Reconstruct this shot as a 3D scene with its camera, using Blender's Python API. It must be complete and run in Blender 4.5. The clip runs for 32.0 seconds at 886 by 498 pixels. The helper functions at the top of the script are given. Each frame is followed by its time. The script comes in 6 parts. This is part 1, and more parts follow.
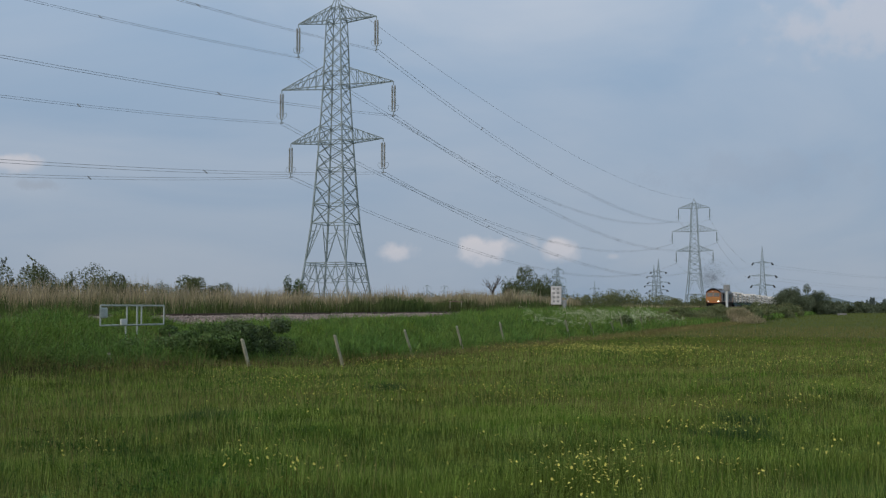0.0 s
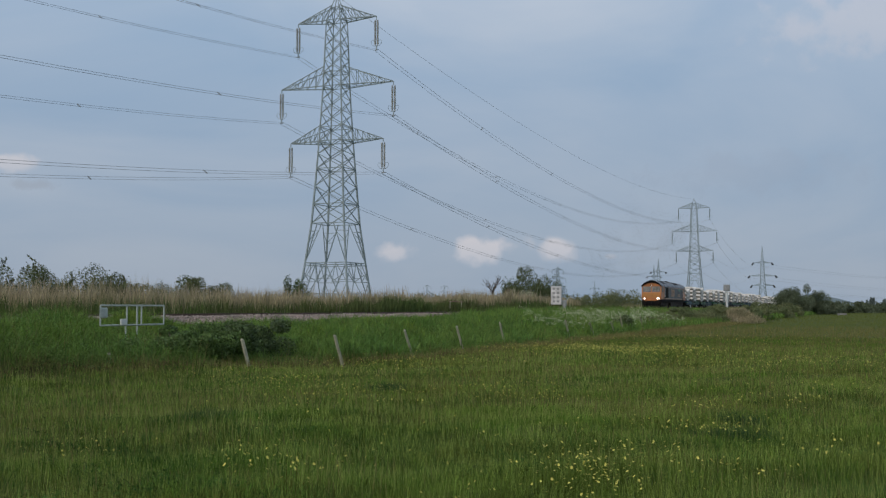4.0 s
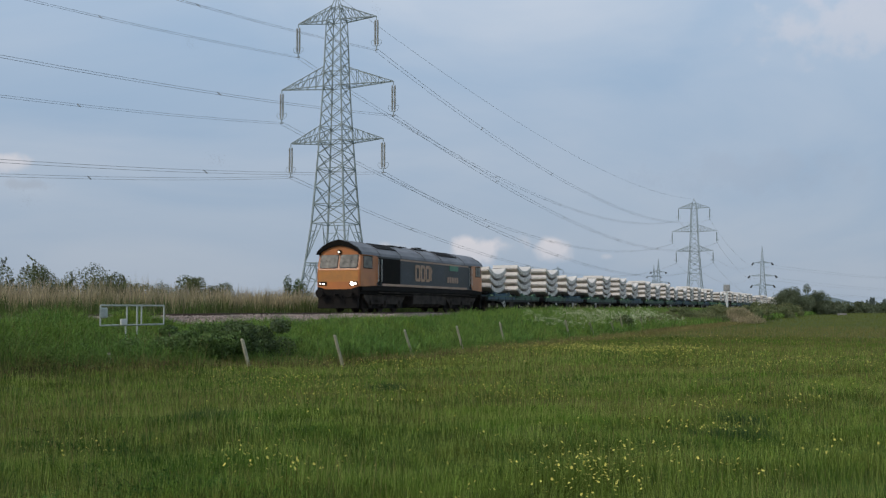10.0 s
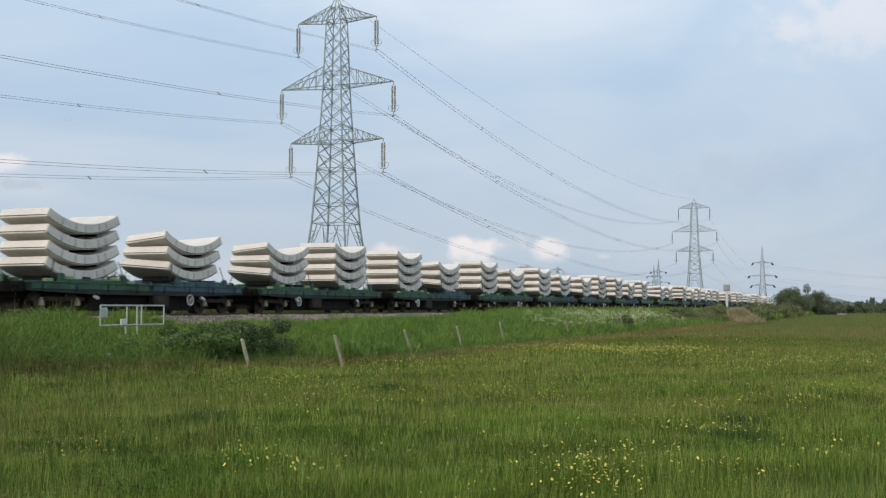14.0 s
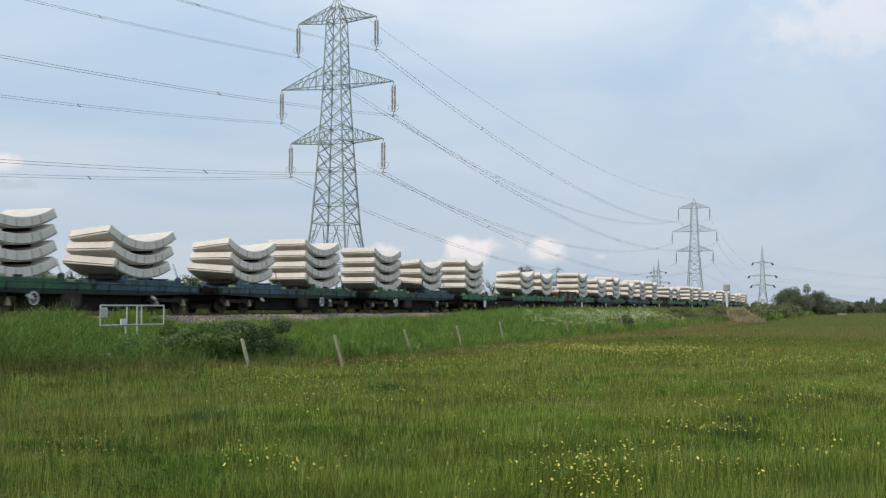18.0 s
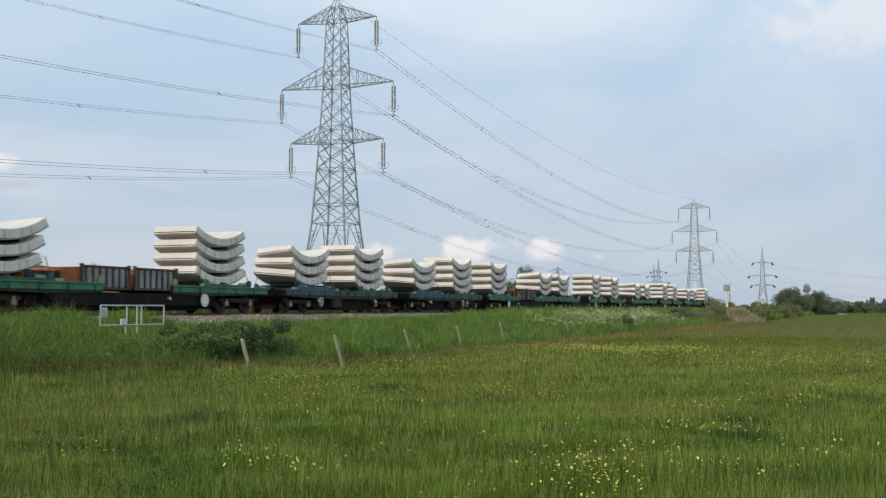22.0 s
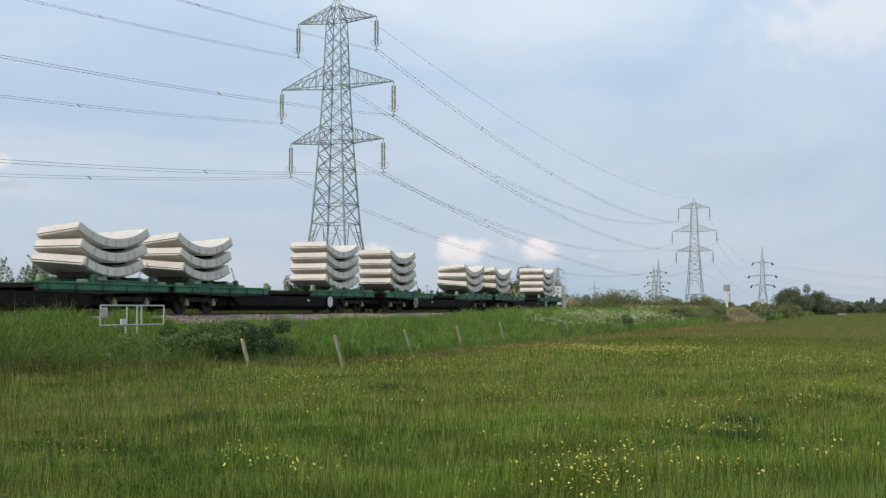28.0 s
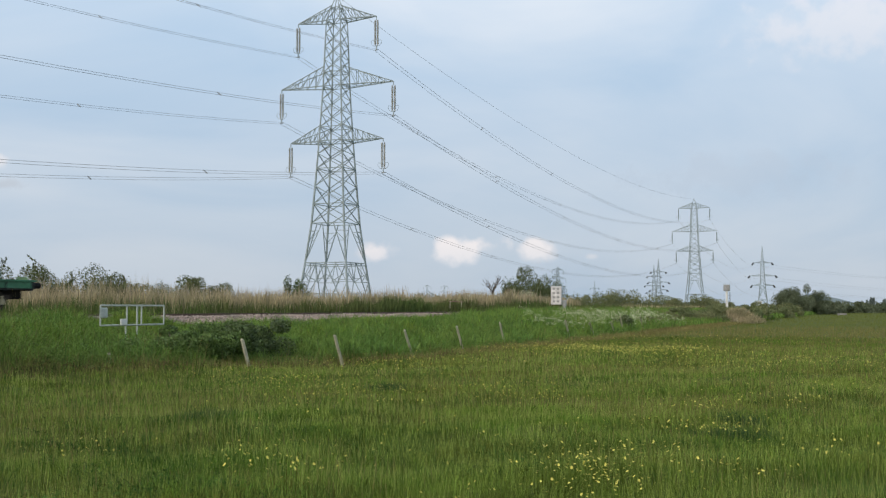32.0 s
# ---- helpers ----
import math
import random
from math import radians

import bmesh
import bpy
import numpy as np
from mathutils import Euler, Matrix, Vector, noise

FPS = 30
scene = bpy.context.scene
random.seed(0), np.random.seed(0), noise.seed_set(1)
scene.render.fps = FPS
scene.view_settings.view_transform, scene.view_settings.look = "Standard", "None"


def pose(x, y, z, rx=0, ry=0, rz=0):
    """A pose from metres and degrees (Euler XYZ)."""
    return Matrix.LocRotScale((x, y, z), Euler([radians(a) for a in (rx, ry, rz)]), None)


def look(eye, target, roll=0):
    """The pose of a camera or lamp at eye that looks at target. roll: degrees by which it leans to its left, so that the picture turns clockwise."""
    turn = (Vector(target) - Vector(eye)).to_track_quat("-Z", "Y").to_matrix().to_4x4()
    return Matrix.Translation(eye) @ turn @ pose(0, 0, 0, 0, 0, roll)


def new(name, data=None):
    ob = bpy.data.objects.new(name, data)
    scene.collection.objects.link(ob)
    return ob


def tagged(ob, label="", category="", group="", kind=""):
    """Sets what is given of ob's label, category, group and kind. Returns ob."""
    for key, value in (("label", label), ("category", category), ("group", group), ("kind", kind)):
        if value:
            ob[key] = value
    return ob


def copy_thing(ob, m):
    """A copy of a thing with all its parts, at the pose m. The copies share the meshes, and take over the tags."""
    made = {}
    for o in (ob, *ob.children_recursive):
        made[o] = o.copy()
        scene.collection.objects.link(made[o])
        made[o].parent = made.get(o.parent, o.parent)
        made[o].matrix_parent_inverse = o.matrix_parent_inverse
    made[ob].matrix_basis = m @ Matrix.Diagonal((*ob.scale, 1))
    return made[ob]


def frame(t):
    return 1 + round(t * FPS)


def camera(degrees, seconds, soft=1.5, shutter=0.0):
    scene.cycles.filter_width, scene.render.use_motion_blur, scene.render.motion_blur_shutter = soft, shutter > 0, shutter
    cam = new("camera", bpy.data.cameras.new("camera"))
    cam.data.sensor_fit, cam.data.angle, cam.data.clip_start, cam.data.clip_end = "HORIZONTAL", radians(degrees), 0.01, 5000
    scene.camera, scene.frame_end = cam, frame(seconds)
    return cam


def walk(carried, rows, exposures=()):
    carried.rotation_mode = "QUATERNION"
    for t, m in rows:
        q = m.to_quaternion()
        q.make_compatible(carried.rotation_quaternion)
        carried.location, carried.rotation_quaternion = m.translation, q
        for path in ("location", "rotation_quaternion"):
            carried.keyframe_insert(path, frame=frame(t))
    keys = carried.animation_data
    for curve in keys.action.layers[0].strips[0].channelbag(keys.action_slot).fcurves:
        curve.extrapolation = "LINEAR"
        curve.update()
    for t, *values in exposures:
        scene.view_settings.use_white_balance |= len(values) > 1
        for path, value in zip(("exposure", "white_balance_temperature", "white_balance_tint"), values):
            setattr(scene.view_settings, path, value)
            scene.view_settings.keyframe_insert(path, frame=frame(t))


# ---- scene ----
# World: x runs along the railway away from the viewer, y away across it, z up. Field level is z = 0.
EYE = 1.6            # eye height over the meadow
TRACK = 26.95        # centre line of the railway
RAIL = 1.385         # top of the rails
SPEED = 15.30        # train speed
FRONT = 206.73       # place of the cab front at the start
END = 32.0

# ---- camera ----
cam = camera(43.805, END, soft=1.3, shutter=0.25)
VIEW = look((0, 0, EYE), (93.24 * 10, 36.15 * 10, EYE + 1000 * math.tan(radians(3.097))))
walk(cam, [(0, VIEW), (END, VIEW)],
     exposures=[(0, -0.47, 6450, 10), (3, -0.46, 6450, 10), (8, -0.42, 6450, 10), (9.5, -0.33, 6500, 10), (11, -0.17, 6600, 10), (12, 0.02, 6850, 10),
                (13, 0.12, 6910, 10), (17, 0.17, 6960, 10), (24, 0.18, 6970, 10), (END, 0.16, 6940, 10)])

# ---- sky, sun ----
world = bpy.data.worlds.new("sky")
scene.world = world
world.use_nodes = True
wn, wl = world.node_tree.nodes, world.node_tree.links
wn.clear()
sky = wn.new("ShaderNodeTexSky")
sky.sky_type = 'NISHITA'
sky.sun_disc = False
SUN_EL, SUN_AZ = radians(33), radians(152)     # azimuth counted from +x towards +y
sky.sun_elevation = SUN_EL
sky.sun_rotation = math.pi / 2 - SUN_AZ
sky.air_density, sky.dust_density, sky.ozone_density = 1.0, 1.5, 1.5
coord = wn.new("ShaderNodeTexCoord")


def wnode(kind, **values):
    n = wn.new(kind)
    for k, v in values.items():
        n.inputs[k].default_value = v
    return n


# thin veil of stratus over the blue, streaked along the horizon
stretch = wnode("ShaderNodeMapping", Scale=(1.6, 1.6, 5.0))
wl.new(coord.outputs["Generated"], stretch.inputs["Vector"])
veil = wnode("ShaderNodeTexNoise", Scale=1.7, Detail=6.0, Roughness=0.5, Distortion=0.5)
wl.new(stretch.outputs[0], veil.inputs["Vector"])
ramp = wn.new("ShaderNodeValToRGB")
ramp.color_ramp.elements[0].position, ramp.color_ramp.elements[0].color = 0.28, (0.43, 0.595, 0.81, 1)
ramp.color_ramp.elements[1].position, ramp.color_ramp.elements[1].color = 0.75, (0.70, 0.785, 0.91, 1)
wl.new(veil.outputs["Fac"], ramp.inputs["Fac"])
nis = wn.new("ShaderNodeBackground")
nis.inputs["Strength"].default_value = 0.06
wl.new(sky.outputs[0], nis.inputs["Color"])
cov = wn.new("ShaderNodeBackground")
cov.inputs["Strength"].default_value = 1.0
# overcast skies are brighter overhead than at the horizon
height = wn.new("ShaderNodeSeparateXYZ")
wl.new(coord.outputs["Generated"], height.inputs[0])
lift = wnode("ShaderNodeMapRange", **{"From Min": 0.0, "From Max": 0.30, "To Min": 0.77, "To Max": 1.07})
wl.new(height.outputs["Z"], lift.inputs["Value"])
wl.new(lift.outputs[0], cov.inputs["Strength"])
wl.new(ramp.outputs[0], cov.inputs["Color"])
mixs = wn.new("ShaderNodeMixShader")
mixs.inputs[0].default_value = 0.92
wl.new(nis.outputs[0], mixs.inputs[1])
wl.new(cov.outputs[0], mixs.inputs[2])
wout = wn.new("ShaderNodeOutputWorld")
wl.new(mixs.outputs[0], wout.inputs["Surface"])

sun = new("sun", bpy.data.lights.new("sun", 'SUN'))
sun.data.energy, sun.data.angle, sun.data.color = 1.8, radians(14), (1.0, 0.90, 0.78)
sun.matrix_world = look((math.cos(SUN_AZ) * 50, math.sin(SUN_AZ) * 50, math.tan(SUN_EL) * 50), (0, 0, 0))


# ---- materials ----
def material(name, base, rough=0.6, metal=0.0, vary=0.25, scale=3.0, fine=40.0, bump=0.0, second=None, spec=0.4,
             per="", translucent=0.0, emit=None, island=0.0, alpha=None):
    """A surface with broad stains, fine grain and, if asked, variation from piece to piece."""
    m = bpy.data.materials.new(name)
    m.use_nodes = True
    n, l = m.node_tree.nodes, m.node_tree.links
    p = n["Principled BSDF"]
    p.inputs["Metallic"].default_value = metal
    p.inputs["Specular IOR Level"].default_value = spec
    tc = n.new("ShaderNodeTexCoord")
    big = n.new("ShaderNodeTexNoise")
    big.inputs["Scale"].default_value, big.inputs["Detail"].default_value = scale, 4
    small = n.new("ShaderNodeTexNoise")
    small.inputs["Scale"].default_value, small.inputs["Detail"].default_value = fine, 3
    for t in (big, small):
        l.new(tc.outputs["Object"], t.inputs["Vector"])
    other = second or tuple(c * (1 - vary * 1.4) for c in base)
    r = n.new("ShaderNodeMapRange")
    r.inputs["From Min"].default_value, r.inputs["From Max"].default_value = 0.35, 0.65
    l.new(big.outputs["Fac"], r.inputs["Value"])
    mix = n.new("ShaderNodeMix")
    mix.data_type = 'RGBA'
    mix.inputs["A"].default_value, mix.inputs["B"].default_value = (*base, 1), (*other, 1)
    l.new(r.outputs[0], mix.inputs["Factor"])
    grain = n.new("ShaderNodeHueSaturation")
    g = n.new("ShaderNodeMapRange")
    g.inputs["From Min"].default_value, g.inputs["From Max"].default_value = 0.25, 0.75
    g.inputs["To Min"].default_value, g.inputs["To Max"].default_value = 1 - vary, 1 + vary
    l.new(small.outputs["Fac"], g.inputs["Value"])
    last = g.outputs[0]
    if per:
        src = n.new("ShaderNodeNewGeometry") if per == "island" else n.new("ShaderNodeObjectInfo")
        rnd = src.outputs["Random Per Island"] if per == "island" else src.outputs["Random"]
        k = n.new("ShaderNodeMapRange")
        k.inputs["To Min"].default_value, k.inputs["To Max"].default_value = 1 - island, 1 + island
        l.new(rnd, k.inputs["Value"])
        mul = n.new("ShaderNodeMath")
        mul.operation = 'MULTIPLY'
        l.new(last, mul.inputs[0])
        l.new(k.outputs[0], mul.inputs[1])
        last = mul.outputs[0]
    l.new(last, grain.inputs["Value"])
    l.new(mix.outputs["Result"], grain.inputs["Color"])
    l.new(grain.outputs[0], p.inputs["Base Color"])
    rr = n.new("ShaderNodeMapRange")
    rr.inputs["To Min"].default_value, rr.inputs["To Max"].default_value = max(rough - 0.12, 0.02), min(rough + 0.12, 1)
    l.new(big.outputs["Fac"], rr.inputs["Value"])
    l.new(rr.outputs[0], p.inputs["Roughness"])
    if bump:
        b = n.new("ShaderNodeBump")
        b.inputs["Strength"].default_value, b.inputs["Distance"].default_value = 0.6, bump
        l.new(small.outputs["Fac"], b.inputs["Height"])
        l.new(b.outputs[0], p.inputs["Normal"])
    if translucent:
        t = n.new("ShaderNodeBsdfTranslucent")
        l.new(grain.outputs[0], t.inputs["Color"])
        ms = n.new("ShaderNodeMixShader")
        ms.inputs[0].default_value = translucent
        l.new(p.outputs[0], ms.inputs[1])
        l.new(t.outputs[0], ms.inputs[2])
        l.new(ms.outputs[0], n["Material Output"].inputs["Surface"])
    if emit:
        p.inputs["Emission Color"].default_value, p.inputs["Emission Strength"].default_value = (*emit[:3], 1), emit[3]
    return m


M_SOIL = material("meadow_soil", (0.075, 0.11, 0.028), 0.95, vary=0.35, scale=0.25, fine=6, second=(0.11, 0.115, 0.036), spec=0.1, bump=0.03)
M_GRASS = material("meadow_grass", (0.086, 0.165, 0.021), 0.7, vary=0.5, scale=0.3, fine=1.1, second=(0.145, 0.160, 0.034), spec=0.06,
                   per="island", island=0.45, translucent=0.3)
M_DEEP = material("deep_green_grass", (0.044, 0.098, 0.022), 0.7, vary=0.35, scale=0.5, fine=1.8, second=(0.080, 0.145, 0.030), spec=0.06,
                  per="island", island=0.5, translucent=0.3)
M_NETTLE = material("nettle_leaves", (0.112, 0.190, 0.036), 0.65, vary=0.3, scale=0.5, fine=3, second=(0.15, 0.22, 0.058), spec=0.15,
                    per="island", island=0.45, translucent=0.3)
M_LUSH = material("lush_grass", (0.128, 0.235, 0.034), 0.7, vary=0.38, scale=0.35, fine=1.5, second=(0.20, 0.275, 0.05), spec=0.06,
                  per="island", island=0.4, translucent=0.3)
M_SEED = material("grass_seed_heads", (0.25, 0.225, 0.085), 0.8, vary=0.2, scale=0.3, fine=3, second=(0.21, 0.175, 0.07), spec=0.1,
                  per="island", island=0.35, translucent=0.25)
M_RUSH = material("dark_rush", (0.06, 0.115, 0.03), 0.6, vary=0.2, scale=0.6, fine=3, spec=0.2, per="island", island=0.4, translucent=0.2)
M_YELLOW = material("buttercup_petals", (0.80, 0.70, 0.14), 0.5, vary=0.1, scale=5, fine=20, spec=0.3, per="island", island=0.2, translucent=0.2)
M_WHITE_FLOWER = material("white_umbels", (0.56, 0.58, 0.36), 0.8, vary=0.15, scale=2, fine=20, spec=0.1, per="island", island=0.25, translucent=0.2)
M_REED = material("dry_reed", (0.47, 0.385, 0.24), 0.8, vary=0.3, scale=0.35, fine=2, second=(0.30, 0.265, 0.15), spec=0.1,
                  per="island", island=0.4, translucent=0.25)
M_PLUME = material("reed_plume", (0.50, 0.42, 0.32), 0.85, vary=0.2, scale=0.5, fine=3, spec=0.1, per="island", island=0.3, translucent=0.35)
M_DEAD = material("dead_grass", (0.13, 0.10, 0.052), 0.9, vary=0.3, scale=0.8, fine=5, second=(0.085, 0.07, 0.036), spec=0.06, per="island", island=0.4, translucent=0.15)
M_BANK = material("bank_grass", (0.122, 0.226, 0.050), 0.65, vary=0.4, scale=0.5, fine=1.5, second=(0.190, 0.280, 0.062), spec=0.1,
                  per="island", island=0.42, translucent=0.3)
M_REED_GREEN = material("green_reed", (0.085, 0.13, 0.035), 0.7, vary=0.2, scale=0.2, fine=2, second=(0.12, 0.14, 0.05), spec=0.15,
                        per="island", island=0.4, translucent=0.25)
M_LEAF = material("hawthorn_leaves", (0.085, 0.11, 0.042), 0.55, vary=0.3, scale=0.6, fine=5, second=(0.125, 0.145, 0.055), spec=0.3,
                  per="island", island=0.45, translucent=0.35)
M_LEAF_DARK = material("bramble_leaves", (0.060, 0.092, 0.034), 0.6, vary=0.4, scale=1.6, fine=5, second=(0.120, 0.165, 0.058), spec=0.3,
                       per="island", island=0.5, translucent=0.2)
M_BRAMBLE = material("young_bramble_leaves", (0.085, 0.140, 0.040), 0.6, vary=0.4, scale=1.6, fine=5, second=(0.135, 0.205, 0.058), spec=0.25,
                     per="island", island=0.5, translucent=0.25)
# Hawthorn green lifted paler and greyer: air haze mixed into the leaf colour.
M_LEAF_FAR = material("hazed_distant_leaves", (0.120, 0.145, 0.082), 0.7, vary=0.25, scale=0.1, fine=1, second=(0.16, 0.178, 0.105), spec=0.15,
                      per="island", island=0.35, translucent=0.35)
# Middle-distance leaf tone, lightened in the base colour to stand in for haze.
M_LEAF_MID = material("hazed_hedge_leaves", (0.14, 0.165, 0.07), 0.65, vary=0.3, scale=0.25, fine=2, second=(0.20, 0.20, 0.09), spec=0.2,
                      per="island", island=0.35, translucent=0.35)
# Blue-grey cast of distant air is put straight into these leaves.
M_LEAF_HAZE = material("hazed_woodland_leaves", (0.20, 0.24, 0.225), 0.7, vary=0.2, scale=0.05, fine=1, second=(0.24, 0.27, 0.25), spec=0.1,
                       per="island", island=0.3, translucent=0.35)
M_BARK = material("bark", (0.12, 0.095, 0.07), 0.9, vary=0.3, scale=4, fine=30, bump=0.01)
M_POST = material("weathered_post", (0.60, 0.55, 0.41), 0.9, vary=0.2, scale=3, fine=25, bump=0.006)
M_BALLAST = material("ballast", (0.34, 0.265, 0.225), 0.95, vary=0.45, scale=0.7, fine=14, second=(0.26, 0.19, 0.155), bump=0.04, spec=0.2)
M_STONE = material("ballast_stone", (0.40, 0.31, 0.265), 0.9, vary=0.2, scale=0.7, fine=20, second=(0.24, 0.20, 0.17), per="island", island=0.5, spec=0.2)
M_RAIL = material("rusty_rail", (0.13, 0.085, 0.06), 0.6, metal=0.5, vary=0.25, scale=1, fine=20)
M_SLEEPER = material("concrete_sleeper", (0.26, 0.25, 0.23), 0.9, vary=0.2, scale=2, fine=20)
M_STEEL = material("galvanised_tower_steel", (0.28, 0.335, 0.345), 0.6, metal=0.0, vary=0.15, scale=0.3, fine=4)
M_WIRE = material("aluminium_conductor", (0.25, 0.275, 0.30), 0.6, metal=0.1, vary=0.1, scale=0.2, fine=2)
M_PORCELAIN = material("insulator_glass", (0.52, 0.51, 0.49), 0.3, vary=0.1, scale=1, fine=6)
M_ORANGE = material("locomotive_orange", (0.52, 0.185, 0.048), 0.38, vary=0.09, scale=1.2, fine=30, second=(0.38, 0.14, 0.05), spec=0.5)
M_YELLOW_END = material("warning_yellow", (0.53, 0.215, 0.048), 0.42, vary=0.09, scale=1.8, fine=30, second=(0.40, 0.18, 0.05), spec=0.5)
M_NAVY = material("locomotive_navy", (0.026, 0.036, 0.048), 0.36, vary=0.3, scale=0.6, fine=10, second=(0.046, 0.046, 0.048), spec=0.22)
M_ROOF = material("locomotive_roof", (0.13, 0.125, 0.125), 0.4, vary=0.3, scale=0.7, fine=8, second=(0.085, 0.083, 0.09))
M_BLACK = material("grimy_black", (0.008, 0.008, 0.008), 0.8, vary=0.35, scale=1.5, fine=12, second=(0.018, 0.015, 0.013), spec=0.12)
M_GRIME = material("brake_dust", (0.060, 0.050, 0.041), 0.85, vary=0.35, scale=2, fine=15, second=(0.028, 0.024, 0.021), spec=0.15)
M_GOLD = material("gold_stripe", (0.44, 0.29, 0.21), 0.5, vary=0.12, scale=2, fine=12)
M_LETTER = material("orange_lettering", (0.52, 0.33, 0.22), 0.5, vary=0.1, scale=3, fine=12)
M_PLATE = material("green_nameplate", (0.06, 0.22, 0.13), 0.4, vary=0.1, scale=3, fine=12)
M_GLASS = material("cab_glass", (0.25, 0.235, 0.205), 0.4, vary=0.25, scale=2.4, fine=6, spec=0.12, second=(0.12, 0.115, 0.105))
M_LAMP = material("lit_headlamp", (0.9, 0.9, 0.85), 0.3, vary=0.02, emit=(1.0, 0.93, 0.80, 14.0))
M_LAMP_DIM = material("lit_marker_lamp", (0.9, 0.9, 0.85), 0.3, vary=0.02, emit=(1.0, 0.86, 0.70, 2.5))
M_WHITE = material("white_paint", (0.72, 0.72, 0.69), 0.6, vary=0.1, scale=3, fine=15)
M_GREY = material("grey_galvanised", (0.36, 0.37, 0.36), 0.55, metal=0.2, vary=0.15, scale=3, fine=20)
M_WGREEN = material("wagon_green", (0.022, 0.115, 0.058), 0.5, vary=0.4, scale=1.2, fine=12, second=(0.022, 0.05, 0.034))
# Lighter copy of the wagon green: brightness of lit faces put in the colour.
M_WBRIGHT = material("lit_wagon_green", (0.035, 0.20, 0.095), 0.5, vary=0.3, scale=1.2, fine=12, second=(0.03, 0.12, 0.065))
M_WDARK = material("grimy_wagon_green", (0.010, 0.024, 0.019), 0.7, vary=0.4, scale=1.2, fine=12, second=(0.016, 0.016, 0.014))
M_WBLUE = material("wagon_blue", (0.044, 0.105, 0.148), 0.6, vary=0.35, scale=1.2, fine=12, second=(0.035, 0.06, 0.08))
M_WPALE = material("pale_green_fitting", (0.27, 0.40, 0.19), 0.6, vary=0.3, scale=2, fine=12)
M_CONC = material("precast_concrete", (0.755, 0.70, 0.63), 0.85, vary=0.12, scale=1.3, fine=16, second=(0.65, 0.605, 0.55), spec=0.25, per="object", island=0.05)
M_SLOT = material("bolt_slot_grey", (0.33, 0.325, 0.31), 0.8, vary=0.2, scale=4, fine=20)
# Horizon haze is painted as the hills' own pale blue-grey.
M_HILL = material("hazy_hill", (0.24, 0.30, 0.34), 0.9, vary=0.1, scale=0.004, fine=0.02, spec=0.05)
M_PALE = material("pale_grass_blades", (0.33, 0.40, 0.10), 0.7, vary=0.2, scale=0.3, fine=2, second=(0.26, 0.34, 0.075), spec=0.08,
                  per="island", island=0.4, translucent=0.3)
M_FARGRASS = material("far_meadow_grass", (0.145, 0.18, 0.042), 0.8, vary=0.25, scale=0.06, fine=0.4, second=(0.168, 0.178, 0.05), spec=0.05,
                      per="island", island=0.16, translucent=0.3)
M_GASKET = material("rubber_gasket", (0.05, 0.05, 0.05), 0.7, vary=0.2, scale=4, fine=20)
# Timber toned near black, so the gap's shade sits in its colour.
M_TIMBER = material("packing_timber", (0.05, 0.042, 0.034), 0.85, vary=0.25, scale=4, fine=25)
M_AXLEBOX = material("cream_axle_marking", (0.38, 0.34, 0.21), 0.6, vary=0.25, scale=5, fine=20)
M_BOXGREY = material("ribbed_box_grey", (0.33, 0.33, 0.32), 0.6, vary=0.25, scale=2, fine=12)
M_BOXORANGE = material("box_orange", (0.46, 0.15, 0.045), 0.55, vary=0.25, scale=2, fine=12)
M_RUST = material("rusty_frame", (0.12, 0.055, 0.035), 0.75, vary=0.3, scale=3, fine=15, second=(0.06, 0.04, 0.03))
M_BOXBLUE = material("box_blue", (0.05, 0.09, 0.19), 0.55, vary=0.2, scale=2, fine=12)


# ---- mesh helpers ----
def finish(ob, bm, mat, smooth=False):
    bm.normal_update()
    bm.to_mesh(ob.data)
    bm.free()
    ob.data.materials.append(mat)
    if smooth:
        for f in ob.data.polygons:
            f.use_smooth = True
    return ob


def part(name, bm, mat, parent=None, label="", smooth=False):
    ob = finish(new(name, bpy.data.meshes.new(name)), bm, mat, smooth)
    ob.parent = parent
    if label:
        ob["label"] = label
    return ob


def share(name, mesh, parent, m=None):
    ob = new(name, mesh)
    ob.parent = parent
    if m is not None:
        ob.matrix_basis = m
    return ob


def empty(name, m=None):
    ob = new(name)
    ob.empty_display_size = 0.3
    if m is not None:
        ob.matrix_basis = m
    return ob


def box(bm, c, s, bev=0.0, m=None):
    r = bmesh.ops.create_cube(bm, size=1.0, matrix=Matrix.Translation(c) @ Matrix.Diagonal((*s, 1)))
    vs = r["verts"]
    if bev:
        es = {e for v in vs for e in v.link_edges}
        b = bmesh.ops.bevel(bm, geom=list(es), offset=bev, segments=1, affect='EDGES', profile=0.5)
        vs = list({v for f in b["faces"] for v in f.verts} | {v for v in vs if v.is_valid})
    if m is not None:
        bmesh.ops.transform(bm, matrix=m, verts=[v for v in vs if v.is_valid])
    return vs


def rod(bm, a, b, r, seg=8, r2=None):
    a, b = Vector(a), Vector(b)
    d = b - a
    m = Matrix.Translation((a + b) / 2) @ d.to_track_quat('Z', 'Y').to_matrix().to_4x4()
    bmesh.ops.create_cone(bm, cap_ends=True, segments=seg, radius1=r, radius2=r if r2 is None else r2, depth=d.length, matrix=m)


